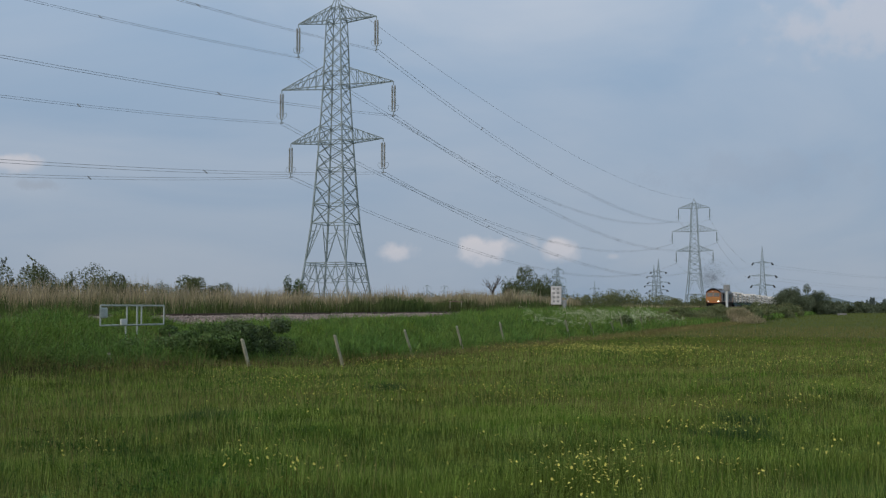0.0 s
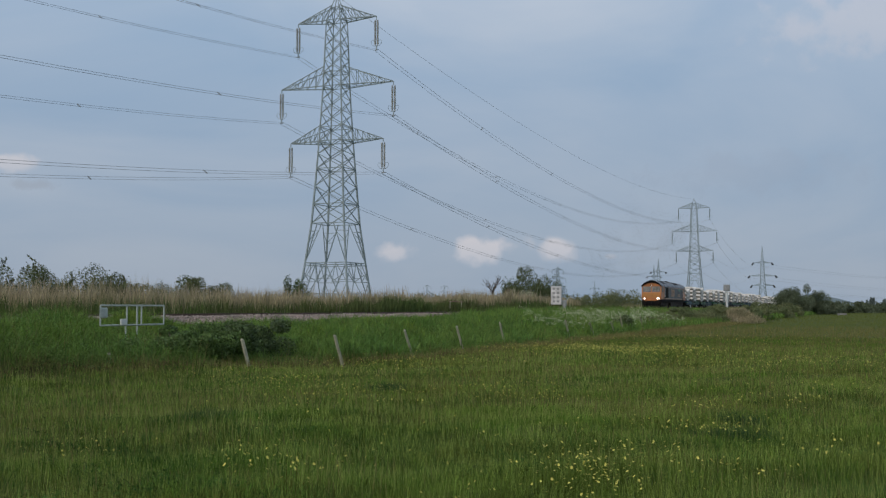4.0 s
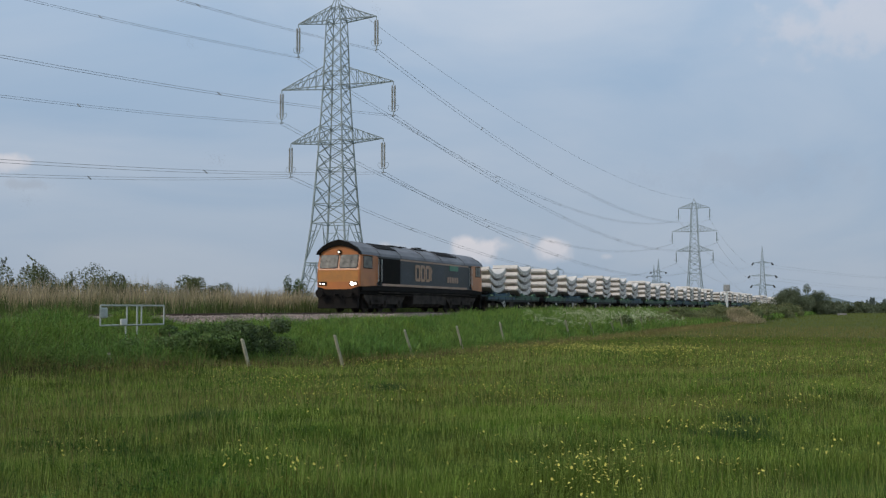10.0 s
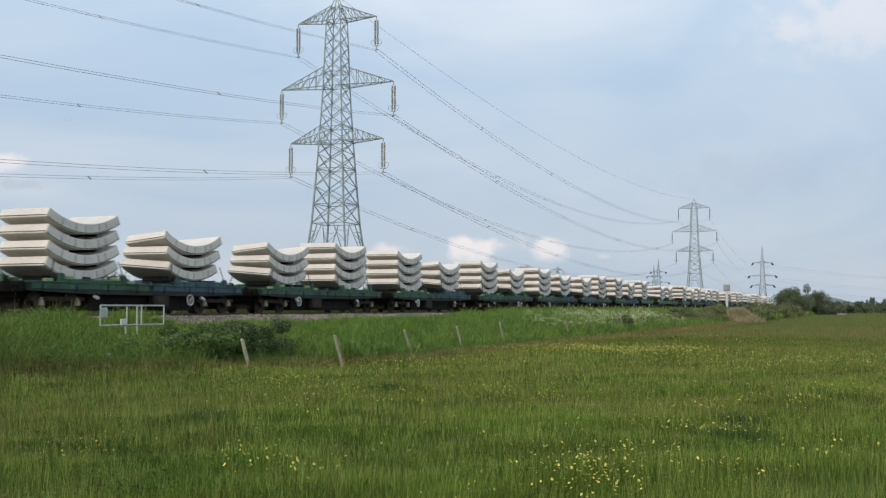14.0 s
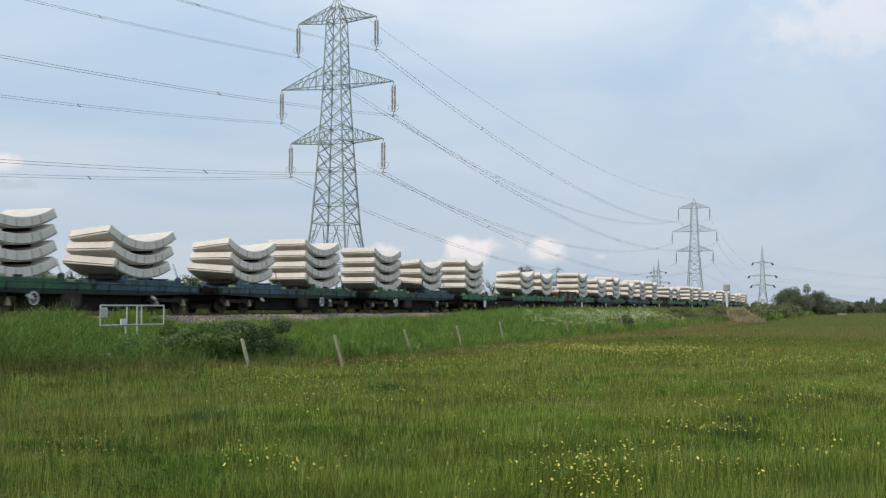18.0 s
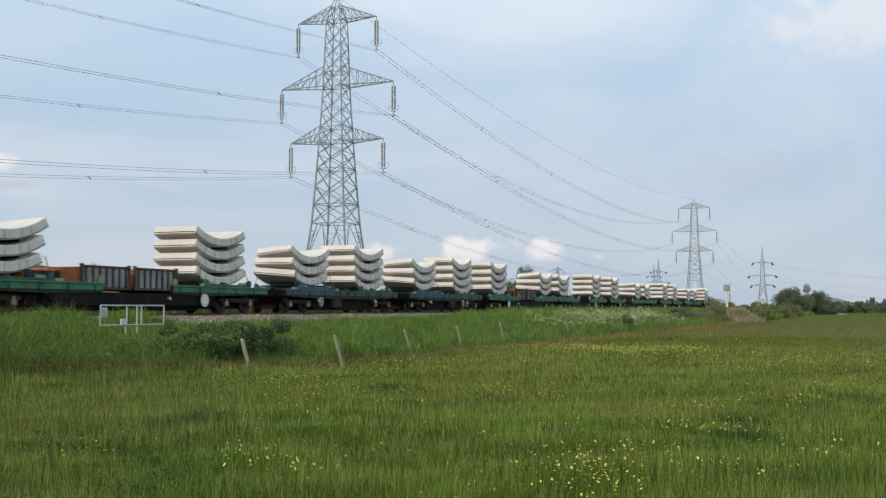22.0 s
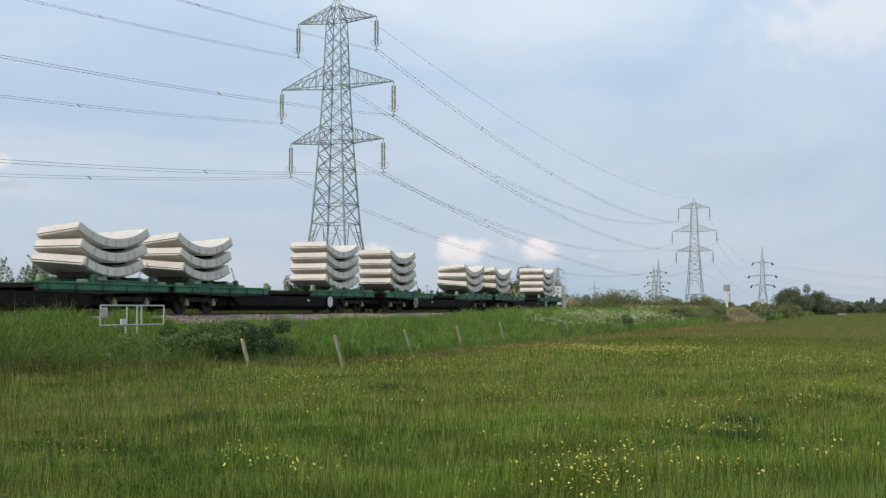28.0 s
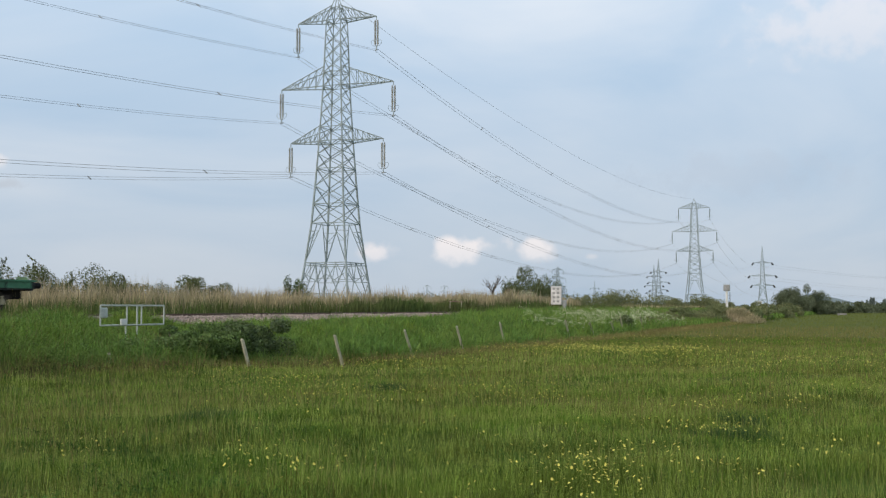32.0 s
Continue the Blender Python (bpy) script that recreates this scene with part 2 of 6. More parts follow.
def strut(bm, a, b, w):
    """A square bar between two points."""
    a, b = Vector(a), Vector(b)
    q = (b - a).to_track_quat('Z', 'Y')
    u, v = q @ Vector((w / 2, 0, 0)), q @ Vector((0, w / 2, 0))
    ring = [[bm.verts.new(p + i * u + j * v) for i, j in ((-1, -1), (1, -1), (1, 1), (-1, 1))] for p in (a, b)]
    for k in range(4):
        bm.faces.new((ring[0][k], ring[0][(k + 1) % 4], ring[1][(k + 1) % 4], ring[1][k]))
    bm.faces.new(ring[0][::-1])
    bm.faces.new(ring[1])


def rounded_plate(bm, w, h, t, r, m):
    """A plate in the y-z plane with rounded corners."""
    ring = []
    for cy, cz, a0 in ((1, 1, 0), (-1, 1, 90), (-1, -1, 180), (1, -1, 270)):
        for k in range(5):
            a = radians(a0 + 22.5 * k)
            ring.append((cy * (w / 2 - r) + r * math.cos(a), cz * (h / 2 - r) + r * math.sin(a)))
    loft(bm, [[tuple(m @ Vector((x, y, z))) for y, z in ring] for x in (-t / 2, t / 2)])


def prism(bm, outline, y0, y1):
    """A solid of the outline (x, z) between two y planes."""
    a = [bm.verts.new((x, y0, z)) for x, z in outline]
    b = [bm.verts.new((x, y1, z)) for x, z in outline]
    n = len(outline)
    bm.faces.new(a)
    bm.faces.new(b[::-1])
    for k in range(n):
        bm.faces.new((a[(k + 1) % n], a[k], b[k], b[(k + 1) % n]))
    bmesh.ops.recalc_face_normals(bm, faces=bm.faces)


def loft(bm, rings, close=True):
    vs = [[bm.verts.new(p) for p in r] for r in rings]
    n = len(rings[0])
    for a, b in zip(vs, vs[1:]):
        for k in range(n if close else n - 1):
            bm.faces.new((a[k], a[(k + 1) % n], b[(k + 1) % n], b[k]))
    bm.faces.new(vs[0][::-1])
    bm.faces.new(vs[-1])
    bmesh.ops.recalc_face_normals(bm, faces=bm.faces)


def quick_mesh(name, verts, quads=None, tris=None):
    """A mesh from numpy arrays."""
    me = bpy.data.meshes.new(name)
    nq = 0 if quads is None else len(quads)
    nt = 0 if tris is None else len(tris)
    me.vertices.add(len(verts))
    me.vertices.foreach_set("co", np.asarray(verts, np.float32).ravel())
    loops = np.concatenate([a.ravel() for a in (quads, tris) if a is not None]).astype(np.int32)
    me.loops.add(len(loops))
    me.loops.foreach_set("vertex_index", loops)
    me.polygons.add(nq + nt)
    starts = np.concatenate([np.arange(nq) * 4, nq * 4 + np.arange(nt) * 3]).astype(np.int32)
    me.polygons.foreach_set("loop_start", starts)
    me.update(calc_edges=True)
    me.validate()
    return me


rng = np.random.default_rng(7)


def ground_z(x, y):
    """Height of the land: flat meadow, low railway bank, marsh beyond."""
    x, y = np.asarray(x, float), np.asarray(y, float)
    ss = lambda a, b: (lambda t: t * t * (3 - 2 * t))(np.clip((y - a) / (b - a), 0, 1))
    z = 0.78 * ss(12.5, 20.0) + 0.12 * ss(20, 23) - 0.55 * ss(30.5, 36)
    rough = 0.05 * np.sin(x * 0.9 + 1.7 * np.sin(y * 0.5)) * np.sin(y * 1.1 + x * 0.23) + 0.035 * np.sin(x * 2.3 + y * 1.9)
    calm = np.clip(1 - (np.abs(x) + np.abs(y)) / 400, 0, 1)
    hump = np.clip((y - 15.0) / 1.5, 0, 1) * np.clip((22.4 - y) / 1.2, 0, 1)              # lumpy face of the bank
    near_end = np.clip((1.46 - x / np.maximum(y, 1.0)) / 0.12, 0, 1)
    z = z + hump * (0.10 + 0.26 * near_end) * (vnoise(x, y, 1.5, 19) * 1.3 - 0.35) * np.clip((140 - x) / 40, 0, 1) + 0.16 * near_end * hump
    return z + rough * calm * np.where((y > 22.5) & (y < 31.5), 0.2, 1.0)


def vnoise(x, y, size, seed):
    """Smooth random field between 0 and 1 with cells of the given size."""
    lat = np.random.default_rng(seed).uniform(0, 1, (256, 256))
    u, v = np.asarray(x, float) / size + 97.3, np.asarray(y, float) / size + 41.7
    iu, iv = np.floor(u).astype(int), np.floor(v).astype(int)
    fu, fv = u - iu, v - iv
    fu, fv = fu * fu * (3 - 2 * fu), fv * fv * (3 - 2 * fv)
    at = lambda a, b: lat[(iu + a) % 256, (iv + b) % 256]
    return (at(0, 0) * (1 - fu) + at(1, 0) * fu) * (1 - fv) + (at(0, 1) * (1 - fu) + at(1, 1) * fu) * fv


def blades(name, pts, height, width, mat, bend=0.25, label="", category="grass", out=None, droop=0.0, spike=False):
    """One object of many folded, tapered blades (or thin straight spikes) that stand on the given points."""
    n = len(pts)
    a = rng.uniform(0, 2 * np.pi, n)
    side = np.stack([np.cos(a), np.sin(a), np.zeros(n)], 1) * (width / 2)[:, None]
    b = rng.uniform(0, 2 * np.pi, n)
    lean = np.stack([np.cos(b), np.sin(b), np.zeros(n)], 1) * (height * bend * rng.uniform(0.2, 1.0, n))[:, None]
    if out is not None:
        lean += out
    up = np.zeros((n, 3))
    up[:, 2] = height
    if spike:
        me = quick_mesh(name, np.stack([pts - side, pts + side, pts + up + lean], 1).reshape(-1, 3), None, np.arange(3 * n).reshape(-1, 3))
    else:
        mid = pts + up * 0.6 + lean * 0.35
        tip = pts + up * (1 - droop * rng.uniform(0, 1, n))[:, None] + lean
        me = quick_mesh(name, np.stack([pts, mid + side, tip, mid - side], 1).reshape(-1, 3), np.arange(4 * n).reshape(-1, 4))
    me.materials.append(mat)
    return tagged(new(name, me), label, category, kind="stuff")


def on_ground(x, y):
    return np.stack([x, y, ground_z(x, y)], 1)


def leaf_quads(name, p, size, mat, label, category="leaves", g=None, flat=0.6):
    """One object of many single leaves at the points p, mostly facing up."""
    n = len(p)
    g = g or rng
    nrm = g.normal(0, flat, (n, 3)) + np.array([0, 0, 1.0])
    nrm /= np.linalg.norm(nrm, axis=1)[:, None]
    u = np.cross(nrm, g.normal(0, 1, (n, 3)))
    u /= np.linalg.norm(u, axis=1)[:, None] + 1e-9
    v = np.cross(nrm, u)
    s = (size * g.uniform(0.6, 1.4, n))[:, None]
    quad = np.stack([p - u * s, p + v * s * 0.5, p + u * s, p - v * s * 0.5], 1).reshape(-1, 3)
    me = quick_mesh(name, quad, np.arange(n)[:, None] * 4 + np.array([[0, 1, 2, 3]]))
    me.materials.append(mat)
    return tagged(new(name, me), label, category, kind="stuff")


def mounds(cx, cy, radius, height, per):
    """Leaf points on and in low rounded clumps that stand on the land."""
    m = len(cx)
    k = np.repeat(np.arange(m), per)
    d = rng.normal(0, 1, (m * per, 3))
    d /= np.linalg.norm(d, axis=1)[:, None]
    d[:, 2] = np.abs(d[:, 2])
    r = rng.uniform(0.45, 1.05, m * per) ** 0.6
    x, y = cx[k] + d[:, 0] * radius[k] * r, cy[k] + d[:, 1] * radius[k] * r
    return np.stack([x, y, ground_z(x, y) + 0.02 + d[:, 2] * height[k] * r], 1)


# ---- land ----
def axis_steps(near0, near1, step, far0, far1, n):
    far = np.geomspace(1, 1 + (far1 - near1), n) - 1 + near1
    back = near0 - (np.geomspace(1, 1 + (near0 - far0), n) - 1)
    return np.unique(np.round(np.concatenate([back, np.arange(near0, near1, step), far]), 3))


gx, gy = axis_steps(0, 140, 0.7, -900, 4600, 40), axis_steps(-12, 40, 0.5, -3500, 4200, 40)
X, Y = np.meshgrid(gx, gy)
nv = np.stack([X.ravel(), Y.ravel(), ground_z(X, Y).ravel()], 1)
i, j = np.meshgrid(np.arange(len(gx) - 1), np.arange(len(gy) - 1))
q = (j * len(gx) + i).ravel()
me = quick_mesh("ground", nv, np.stack([q, q + 1, q + 1 + len(gx), q + len(gx)], 1))
me.materials.append(M_SOIL)
for f in me.polygons:
    f.use_smooth = True
tagged(new("ground", me), "meadow and marsh land under thick grass", "ground", kind="structure")

# railway: ballast bed, sleepers, rails
X_FROM, X_TO = -380, 900
bed = bmesh.new()
prof = [(-5.2, 0.55), (-4.5, 0.80), (-3.7, 1.03), (-2.8, 1.27), (-2.2, 1.285), (-1.4, 1.22), (1.3, 1.19), (2.1, 1.15), (3.9, 0.6)]
loft(bed, [[(x, TRACK + y, z + 0.02 * math.sin(x * 0.7 + y)) for y, z in prof] + [(x, TRACK + 3.9, 0.2), (x, TRACK - 5.2, 0.2)]
           for x in list(range(X_FROM, 0, 20)) + list(range(0, 160, 2)) + list(range(160, X_TO + 1, 20))])
ballast = part("ballast_bed", bed, M_BALLAST)
tagged(ballast, "grey-brown crushed stone bed of the railway", "ballast", kind="structure")
nst = 20000
sx, sy = rng.uniform(24, 95, nst), rng.uniform(-4.6, -1.4, nst)
sz = np.interp(sy, [p[0] for p in prof], [p[1] for p in prof]) + 0.02 * np.sin(sx * 0.7 + sy)
base = np.array([[1, 0, 0], [-1, 0, 0], [0, 1, 0], [0, -1, 0], [0, 0, 1], [0, 0, -1]], float)
oct_f = np.array([[0, 2, 4], [2, 1, 4], [1, 3, 4], [3, 0, 4], [2, 0, 5], [1, 2, 5], [3, 1, 5], [0, 3, 5]])
size = rng.uniform(0.025, 0.065, nst)
sv = base[None] * size[:, None, None] * rng.uniform(0.5, 1.2, (nst, 6, 1)) + rng.normal(0, 0.006, (nst, 6, 3))
sv += np.stack([sx, sy + TRACK, sz + size * 0.3], 1)[:, None]
me = quick_mesh("ballast_stones", sv.reshape(-1, 3), None, (np.arange(nst)[:, None, None] * 6 + oct_f[None]).reshape(-1, 3))
me.materials.append(M_STONE)
tagged(new("ballast_stones", me), "loose grey and brown ballast stones", "stones", kind="stuff")

rail_line = empty("railway_track", pose(0, TRACK, 0))
tagged(rail_line, "rusty steel running rails on concrete sleepers", "railway track", kind="structure")
for side in (-1, 1):
    bm = bmesh.new()
    sec = [(-0.07, 0), (0.07, 0), (0.07, 0.015), (0.015, 0.03), (0.012, 0.11), (0.035, 0.12), (0.033, 0.155), (-0.033, 0.155), (-0.035, 0.12),
           (-0.012, 0.11), (-0.015, 0.03), (-0.07, 0.015)]
    loft(bm, [[(x, side * 0.753 + y, RAIL - 0.155 + z) for y, z in sec] for x in (X_FROM, -100, 0, 60, 160, 400, X_TO)])
    part("rail", bm, M_RAIL, rail_line)
bm = bmesh.new()
box(bm, (0, 0, 1.15), (0.26, 2.5, 0.16), 0.02)
sl = part("sleeper", bm, M_SLEEPER, rail_line)
sl.location.x = 20
for k in range(1, 180):
    share("sleeper", sl.data, rail_line, pose(20 + 0.65 * k, 0, 0))

# ---- meadow ----
TOE = lambda x: 13.0 + 2.6 * np.clip((30 - x) / 12, 0, 1)


def scatter(n, r0, r1, power, a0=-4.0, a1=47.0):
    """Points over the sector of land that the viewer overlooks, thinning out with distance."""
    u = rng.uniform(0, 1, n)
    e = 2 - power
    r = (r0 ** e + u * (r1 ** e - r0 ** e)) ** (1 / e)
    a = np.radians(rng.uniform(a0, a1, n))
    return r * np.cos(a), r * np.sin(a), r


def patchy(x, y, s, seed):
    """Broad patches with ragged borders; s: patches to the metre."""
    k = int(seed * 10) + 11
    return 0.62 * vnoise(x, y, 1.6 / s, k) + 0.38 * vnoise(x, y, 0.5 / s, k + 1)


def thick(r):
    return np.clip(r / 10, 0.7, 30) ** 0.8


def meadow(name, n, r0, r1, power, h0, h1, w0, mat, label, keep=None, bend=0.3, spike=False, a1=47.0):
    x, y, r = scatter(n, r0, r1, power, a1=a1)
    ok = y < TOE(x) + 0.6
    if keep is not None:
        ok &= keep(x, y)
    x, y, r = x[ok], y[ok], r[ok]
    tall = 0.55 + 0.9 * patchy(x, y, 1.6, 1.0)
    return blades(name, on_ground(x, y), rng.uniform(h0, h1, len(x)) * tall, w0 * thick(r) * rng.uniform(0.6, 1.3, len(x)), mat, bend, label, droop=0.3, spike=spike)


def tufts(name, n, count, r0, r1, power, h0, h1, w0, mat, label, spread=0.10, keep=None, splay=0.8):
    """Grass in separate tufts, tallest in the middle and splayed outwards."""
    tx, ty, tr = scatter(count, r0, r1, power)
    ok = ty < TOE(tx) + 0.4
    if keep is not None:
        ok &= keep(tx, ty)
    tx, ty, tr = tx[ok], ty[ok], tr[ok]
    m = len(tx)
    th, tw = rng.uniform(h0, h1, m), rng.uniform(0.6, 1.5, m) * spread * np.clip(tr / 18, 1, 2.5)
    k = rng.integers(0, m, n)
    off = rng.normal(0, 1, (n, 2)) * tw[k][:, None]
    x, y = tx[k] + off[:, 0], ty[k] + off[:, 1]
    fall = np.exp(-(off ** 2).sum(1) / (2 * (1.7 * tw[k]) ** 2))
    h = th[k] * fall * rng.uniform(0.6, 1.1, n)
    out = np.zeros((n, 3))
    out[:, :2] = off / tw[k][:, None] * (h * splay * 0.5)[:, None]
    return blades(name, on_ground(x, y), h, w0 * thick(tr[k]) * rng.uniform(0.6, 1.3, n), mat, 0.5, label, out=out, droop=0.35)


meadow("meadow_grass", 300000, 8.3, 62, 1.7, 0.08, 0.17, 0.0060, M_GRASS, "short green meadow grass, uneven and wind-leaned", bend=0.8)
tufts("tufted_grass", 90000, 9000, 8.3, 60, 1.6, 0.12, 0.22, 0.0052, M_GRASS, "tufts of olive green grass in the meadow", 0.13)
tufts("deep_green_tufts", 100000, 8000, 8.3, 60, 1.6, 0.13, 0.25, 0.0058, M_DEEP, "tufts of deep green grass in the meadow", 0.16,
      keep=lambda x, y: patchy(x, y, 0.9, 2.5) + 0.24 * np.clip((y - 0.45 * x) / 4, -0.4, 1) + 0.3 * np.clip((15 - x) / 4, 0, 1) * np.clip((1.9 - y) / 1.2, 0, 1) + 0.26 * np.clip((3.2 - y) / 3, 0, 1) * np.clip((30 - x) / 10, 0, 1) > 0.55)
meadow("far_meadow_grass", 90000, 40, 420, 1.5, 0.12, 0.24, 0.0055, M_FARGRASS, "long olive meadow grass further down the field", a1=17.0)
tufts("lush_grass", 110000, 9000, 8.3, 60, 1.6, 0.13, 0.25, 0.0056, M_LUSH, "bright green lush tufts of grass in the meadow", 0.15,
      keep=lambda x, y: patchy(x, y, 0.8, 4.0) - 0.3 * np.clip((13 - x) / 3, 0, 1) * np.clip((1.6 - y) / 1.0, 0, 1) > 0.50)
meadow("flowering_grass", 85000, 8.3, 90, 1.45, 0.20, 0.36, 0.0050, M_SEED, "thin brown flowering grass stalks over the meadow",
       keep=lambda x, y: patchy(x, y, 0.35, 2.0) + rng.uniform(-0.25, 0.25, len(x)) + 0.12 * np.clip(np.hypot(x, y) / 40 - 0.4, -0.5, 1) > 0.50, bend=0.25, spike=True)
meadow("pale_blades", 90000, 8.3, 45, 1.6, 0.14, 0.27, 0.0050, M_PALE, "pale upright blades standing over the meadow grass", bend=0.35, spike=True)
x = rng.uniform(12, 120, 16000)
y = TOE(x) + rng.normal(-0.1, 0.55, len(x))
blades("fence_line_grass", on_ground(x, y), rng.uniform(0.2, 0.45, len(x)), 0.010 * np.clip(x / 30, 0.7, 3), M_SEED, 0.5, "dry brown tall grass along the fence", droop=0.4)
x = rng.uniform(13, 34, 5500)
y = TOE(x) - 0.1 + rng.normal(0, 0.2, len(x))
blades("dead_grass", on_ground(x, y), rng.uniform(0.08, 0.25, len(x)), rng.uniform(0.008, 0.016, len(x)), M_DEAD, 1.2, "dark brown dead grass along the foot of the bank", droop=0.6)
# grass round the place where the viewer stands
a_, r_ = rng.uniform(0, 2 * np.pi, 20000), np.sqrt(rng.uniform(0.2, 1, 20000)) * 9.0
ok = (np.degrees(a_) > 50) | (r_ < 8.3)
x, y = (r_ * np.cos(a_))[ok], (r_ * np.sin(a_))[ok]
blades("trodden_grass", on_ground(x, y), rng.uniform(0.06, 0.18, len(x)), rng.uniform(0.004, 0.009, len(x)), M_GRASS, 0.8, "short trodden grass at the near side of the meadow")
# rush tufts
for k, (tx, ty) in enumerate([(18.67, 8.29), (12.87, 8.43), (13.58, 1.77), (15.3, 1.66), (31.0, 0.9), (24, 3.0), (36, 8), (13.4, 1.45)]):
    x, y = tx + rng.normal(0, 0.19, 520), ty + rng.normal(0, 0.19, 520)
    blades("rush_tuft", on_ground(x, y), rng.uniform(0.12, 0.28, 520), np.full(520, 0.007), M_RUSH, 0.7, "dark green tuft of rushes in the meadow", "rushes", droop=0.3)


# bank between fence and track
def bank_height(x, y, seed):
    """How rank the growth is: low where the stone bed shows, high at both ends."""
    high = np.clip((y - 16.5) / 6, 0, 1)
    g = 0.62 - 0.30 * high + 0.58 * np.clip((x - 55) / 15, 0, 1) * (0.4 + 0.6 * high) + 0.20 * np.clip((25.5 - x) / 4.0, 0, 1)
    g += 0.16 * np.clip((1.28 - x / y) / 0.08, 0, 1) * np.clip((y - 16.5) / 2, 0, 1)          # rank corner
    g += 0.22 * np.clip((1.24 + 0.03 * np.sin(y * 1.7) - x / y) / 0.07, 0, 1) * np.clip((y - 19.6) / 1.6, 0, 1)      # rank crest
    g *= 0.62 + 0.72 * patchy(x, y, 1.0, seed)
    g *= 1 - 0.10 * np.clip((1.44 - x / y) / 0.1, 0, 1)                                        # leafy end
    g *= 1 - 0.6 * np.exp(-((x - 23.2) ** 2 + (y - 17.0) ** 2) / 2.0)                          # trodden round the guard rail
    return g


def bank_edge(x):
    open_bed = np.clip((x - 29.5) / 2.0, 0, 1) * np.clip((44 - x) / 4.0, 0, 1)          # stretch where the stones show
    return 23.3 - 2.6 * open_bed + 0.9 * (vnoise(x, 0 * x, 1.3, 77) - 0.5)


def bank_tufts(name, count, per, x0, x1, mat, tall, width, label, keep, seed, droop=0.55, power=1.4, splay=0.75, bend=0.45):
    """Arching tussocks of long grass on the bank."""
    tx = x0 + (x1 - x0) * rng.uniform(0, 1, count) ** power
    ty = TOE(tx) + 0.15 + (23.5 - TOE(tx)) * rng.uniform(0, 1, count)
    ok = (ty < bank_edge(tx)) & keep(tx, ty)
    tx, ty = tx[ok], ty[ok]
    m = len(tx)
    k = np.repeat(np.arange(m), per)
    tw = rng.uniform(0.09, 0.2, m)[k] * np.clip(tx[k] / 30, 0.9, 3)
    off = rng.normal(0, 1, (m * per, 2))
    x, y = tx[k] + off[:, 0] * tw, ty[k] + off[:, 1] * tw
    h = tall * bank_height(tx, ty, seed)[k] * rng.uniform(0.65, 1.25, m)[k] * rng.uniform(0.55, 1.05, m * per) * np.exp(-0.12 * (off ** 2).sum(1))
    out = np.zeros((m * per, 3))
    out[:, :2] = off * (h * splay * 0.55)[:, None]
    return blades(name, on_ground(x, y), h, width * np.clip(x / 30, 0.8, 4) * rng.uniform(0.6, 1.25, m * per), mat, bend, label, out=out, droop=droop)


def bank(name, n, x0, x1, mat, tall, width, label, keep=0.0, seed=3.0, spike=False):
    x = x0 + (x1 - x0) * rng.uniform(0, 1, n) ** 1.5
    y = TOE(x) + 0.1 + (23.6 - TOE(x)) * rng.uniform(0, 1, n)
    ok = (y < bank_edge(x)) & (patchy(x, y, 0.9, seed) + rng.uniform(-0.15, 0.15, n) > keep)
    x, y = x[ok], y[ok]
    h = tall * bank_height(x, y, seed) * rng.uniform(0.6, 1.05, len(x))
    return blades(name, on_ground(x, y), h, width * np.clip(x / 30, 0.8, 7) * rng.uniform(0.6, 1.2, len(x)), mat, 0.5, label, spike=spike)


LEAFY = lambda x, y: x / y < 1.42 - 0.1 * vnoise(x, y, 0.9, 5)                     # near end of the bank
bank_tufts("bank_grass", 4200, 26, 28, 66, M_BANK, 1.3, 0.015, "tall arching blue-green grass on the railway bank", lambda x, y: patchy(x, y, 0.7, 3.0) > 0.30, 3.0, 0.75, splay=1.0)
bank_tufts("bank_bright_grass", 1500, 24, 26, 66, M_LUSH, 1.25, 0.014, "brighter green grass tussocks on the railway bank", lambda x, y: patchy(x, y, 0.7, 5.0) > 0.50, 5.0, 0.75)
bank_tufts("bank_low_grass", 2200, 24, 13, 31, M_BANK, 0.95, 0.016, "soft green tussocks at the near end of the bank", lambda x, y: (patchy(x, y, 0.8, 7.0) > 0.35) & (x / y > 0.9), 7.0, 0.85, power=1.0, splay=1.4, bend=0.8)
bank_tufts("bank_crest_grass", 2200, 24, 17, 33, M_LUSH, 0.68, 0.016, "long drooping grass on top of the bank", lambda x, y: (x / y < 1.29 - 0.06 * vnoise(x, y, 0.9, 5)) & (y > 16.8) & (x / y > 0.9), 2.0, 0.85, power=1.0, splay=1.5, bend=1.0)
bank_tufts("bank_dark_weeds", 900, 24, 13, 60, M_DEEP, 0.9, 0.018, "darker grass and weeds on the railway bank", lambda x, y: patchy(x, y, 0.8, 1.0) > 0.60, 1.0)
bank("far_bank_grass", 90000, 62, 340, M_BANK, 1.0, 0.014, "tall green grass on the far railway bank")
# leafy weeds in soft mounds at the near end of the bank, nettle patches along it
mx, my = rng.uniform(13.5, 31, 800), rng.uniform(15.3, 22.9, 800)
ok = LEAFY(mx, my) & (mx / my > 0.95) & (np.hypot(mx - 23.4, my - 16.9) > 1.3) & (vnoise(mx, my, 1.5, 31) + 0.06 * (18.5 - my) > 0.56)
mx, my = mx[ok], my[ok]
hm = rng.uniform(0.28, 0.5, len(mx)) * (0.85 + 0.3 * np.clip((my - 18) / 4, 0, 1))
leaf_quads("nettle_bed", mounds(mx, my, rng.uniform(0.25, 0.55, len(mx)), hm, 170), np.full(len(mx) * 170, 0.026), M_NETTLE, "leafy green nettles in soft mounds on the bank", "weeds")
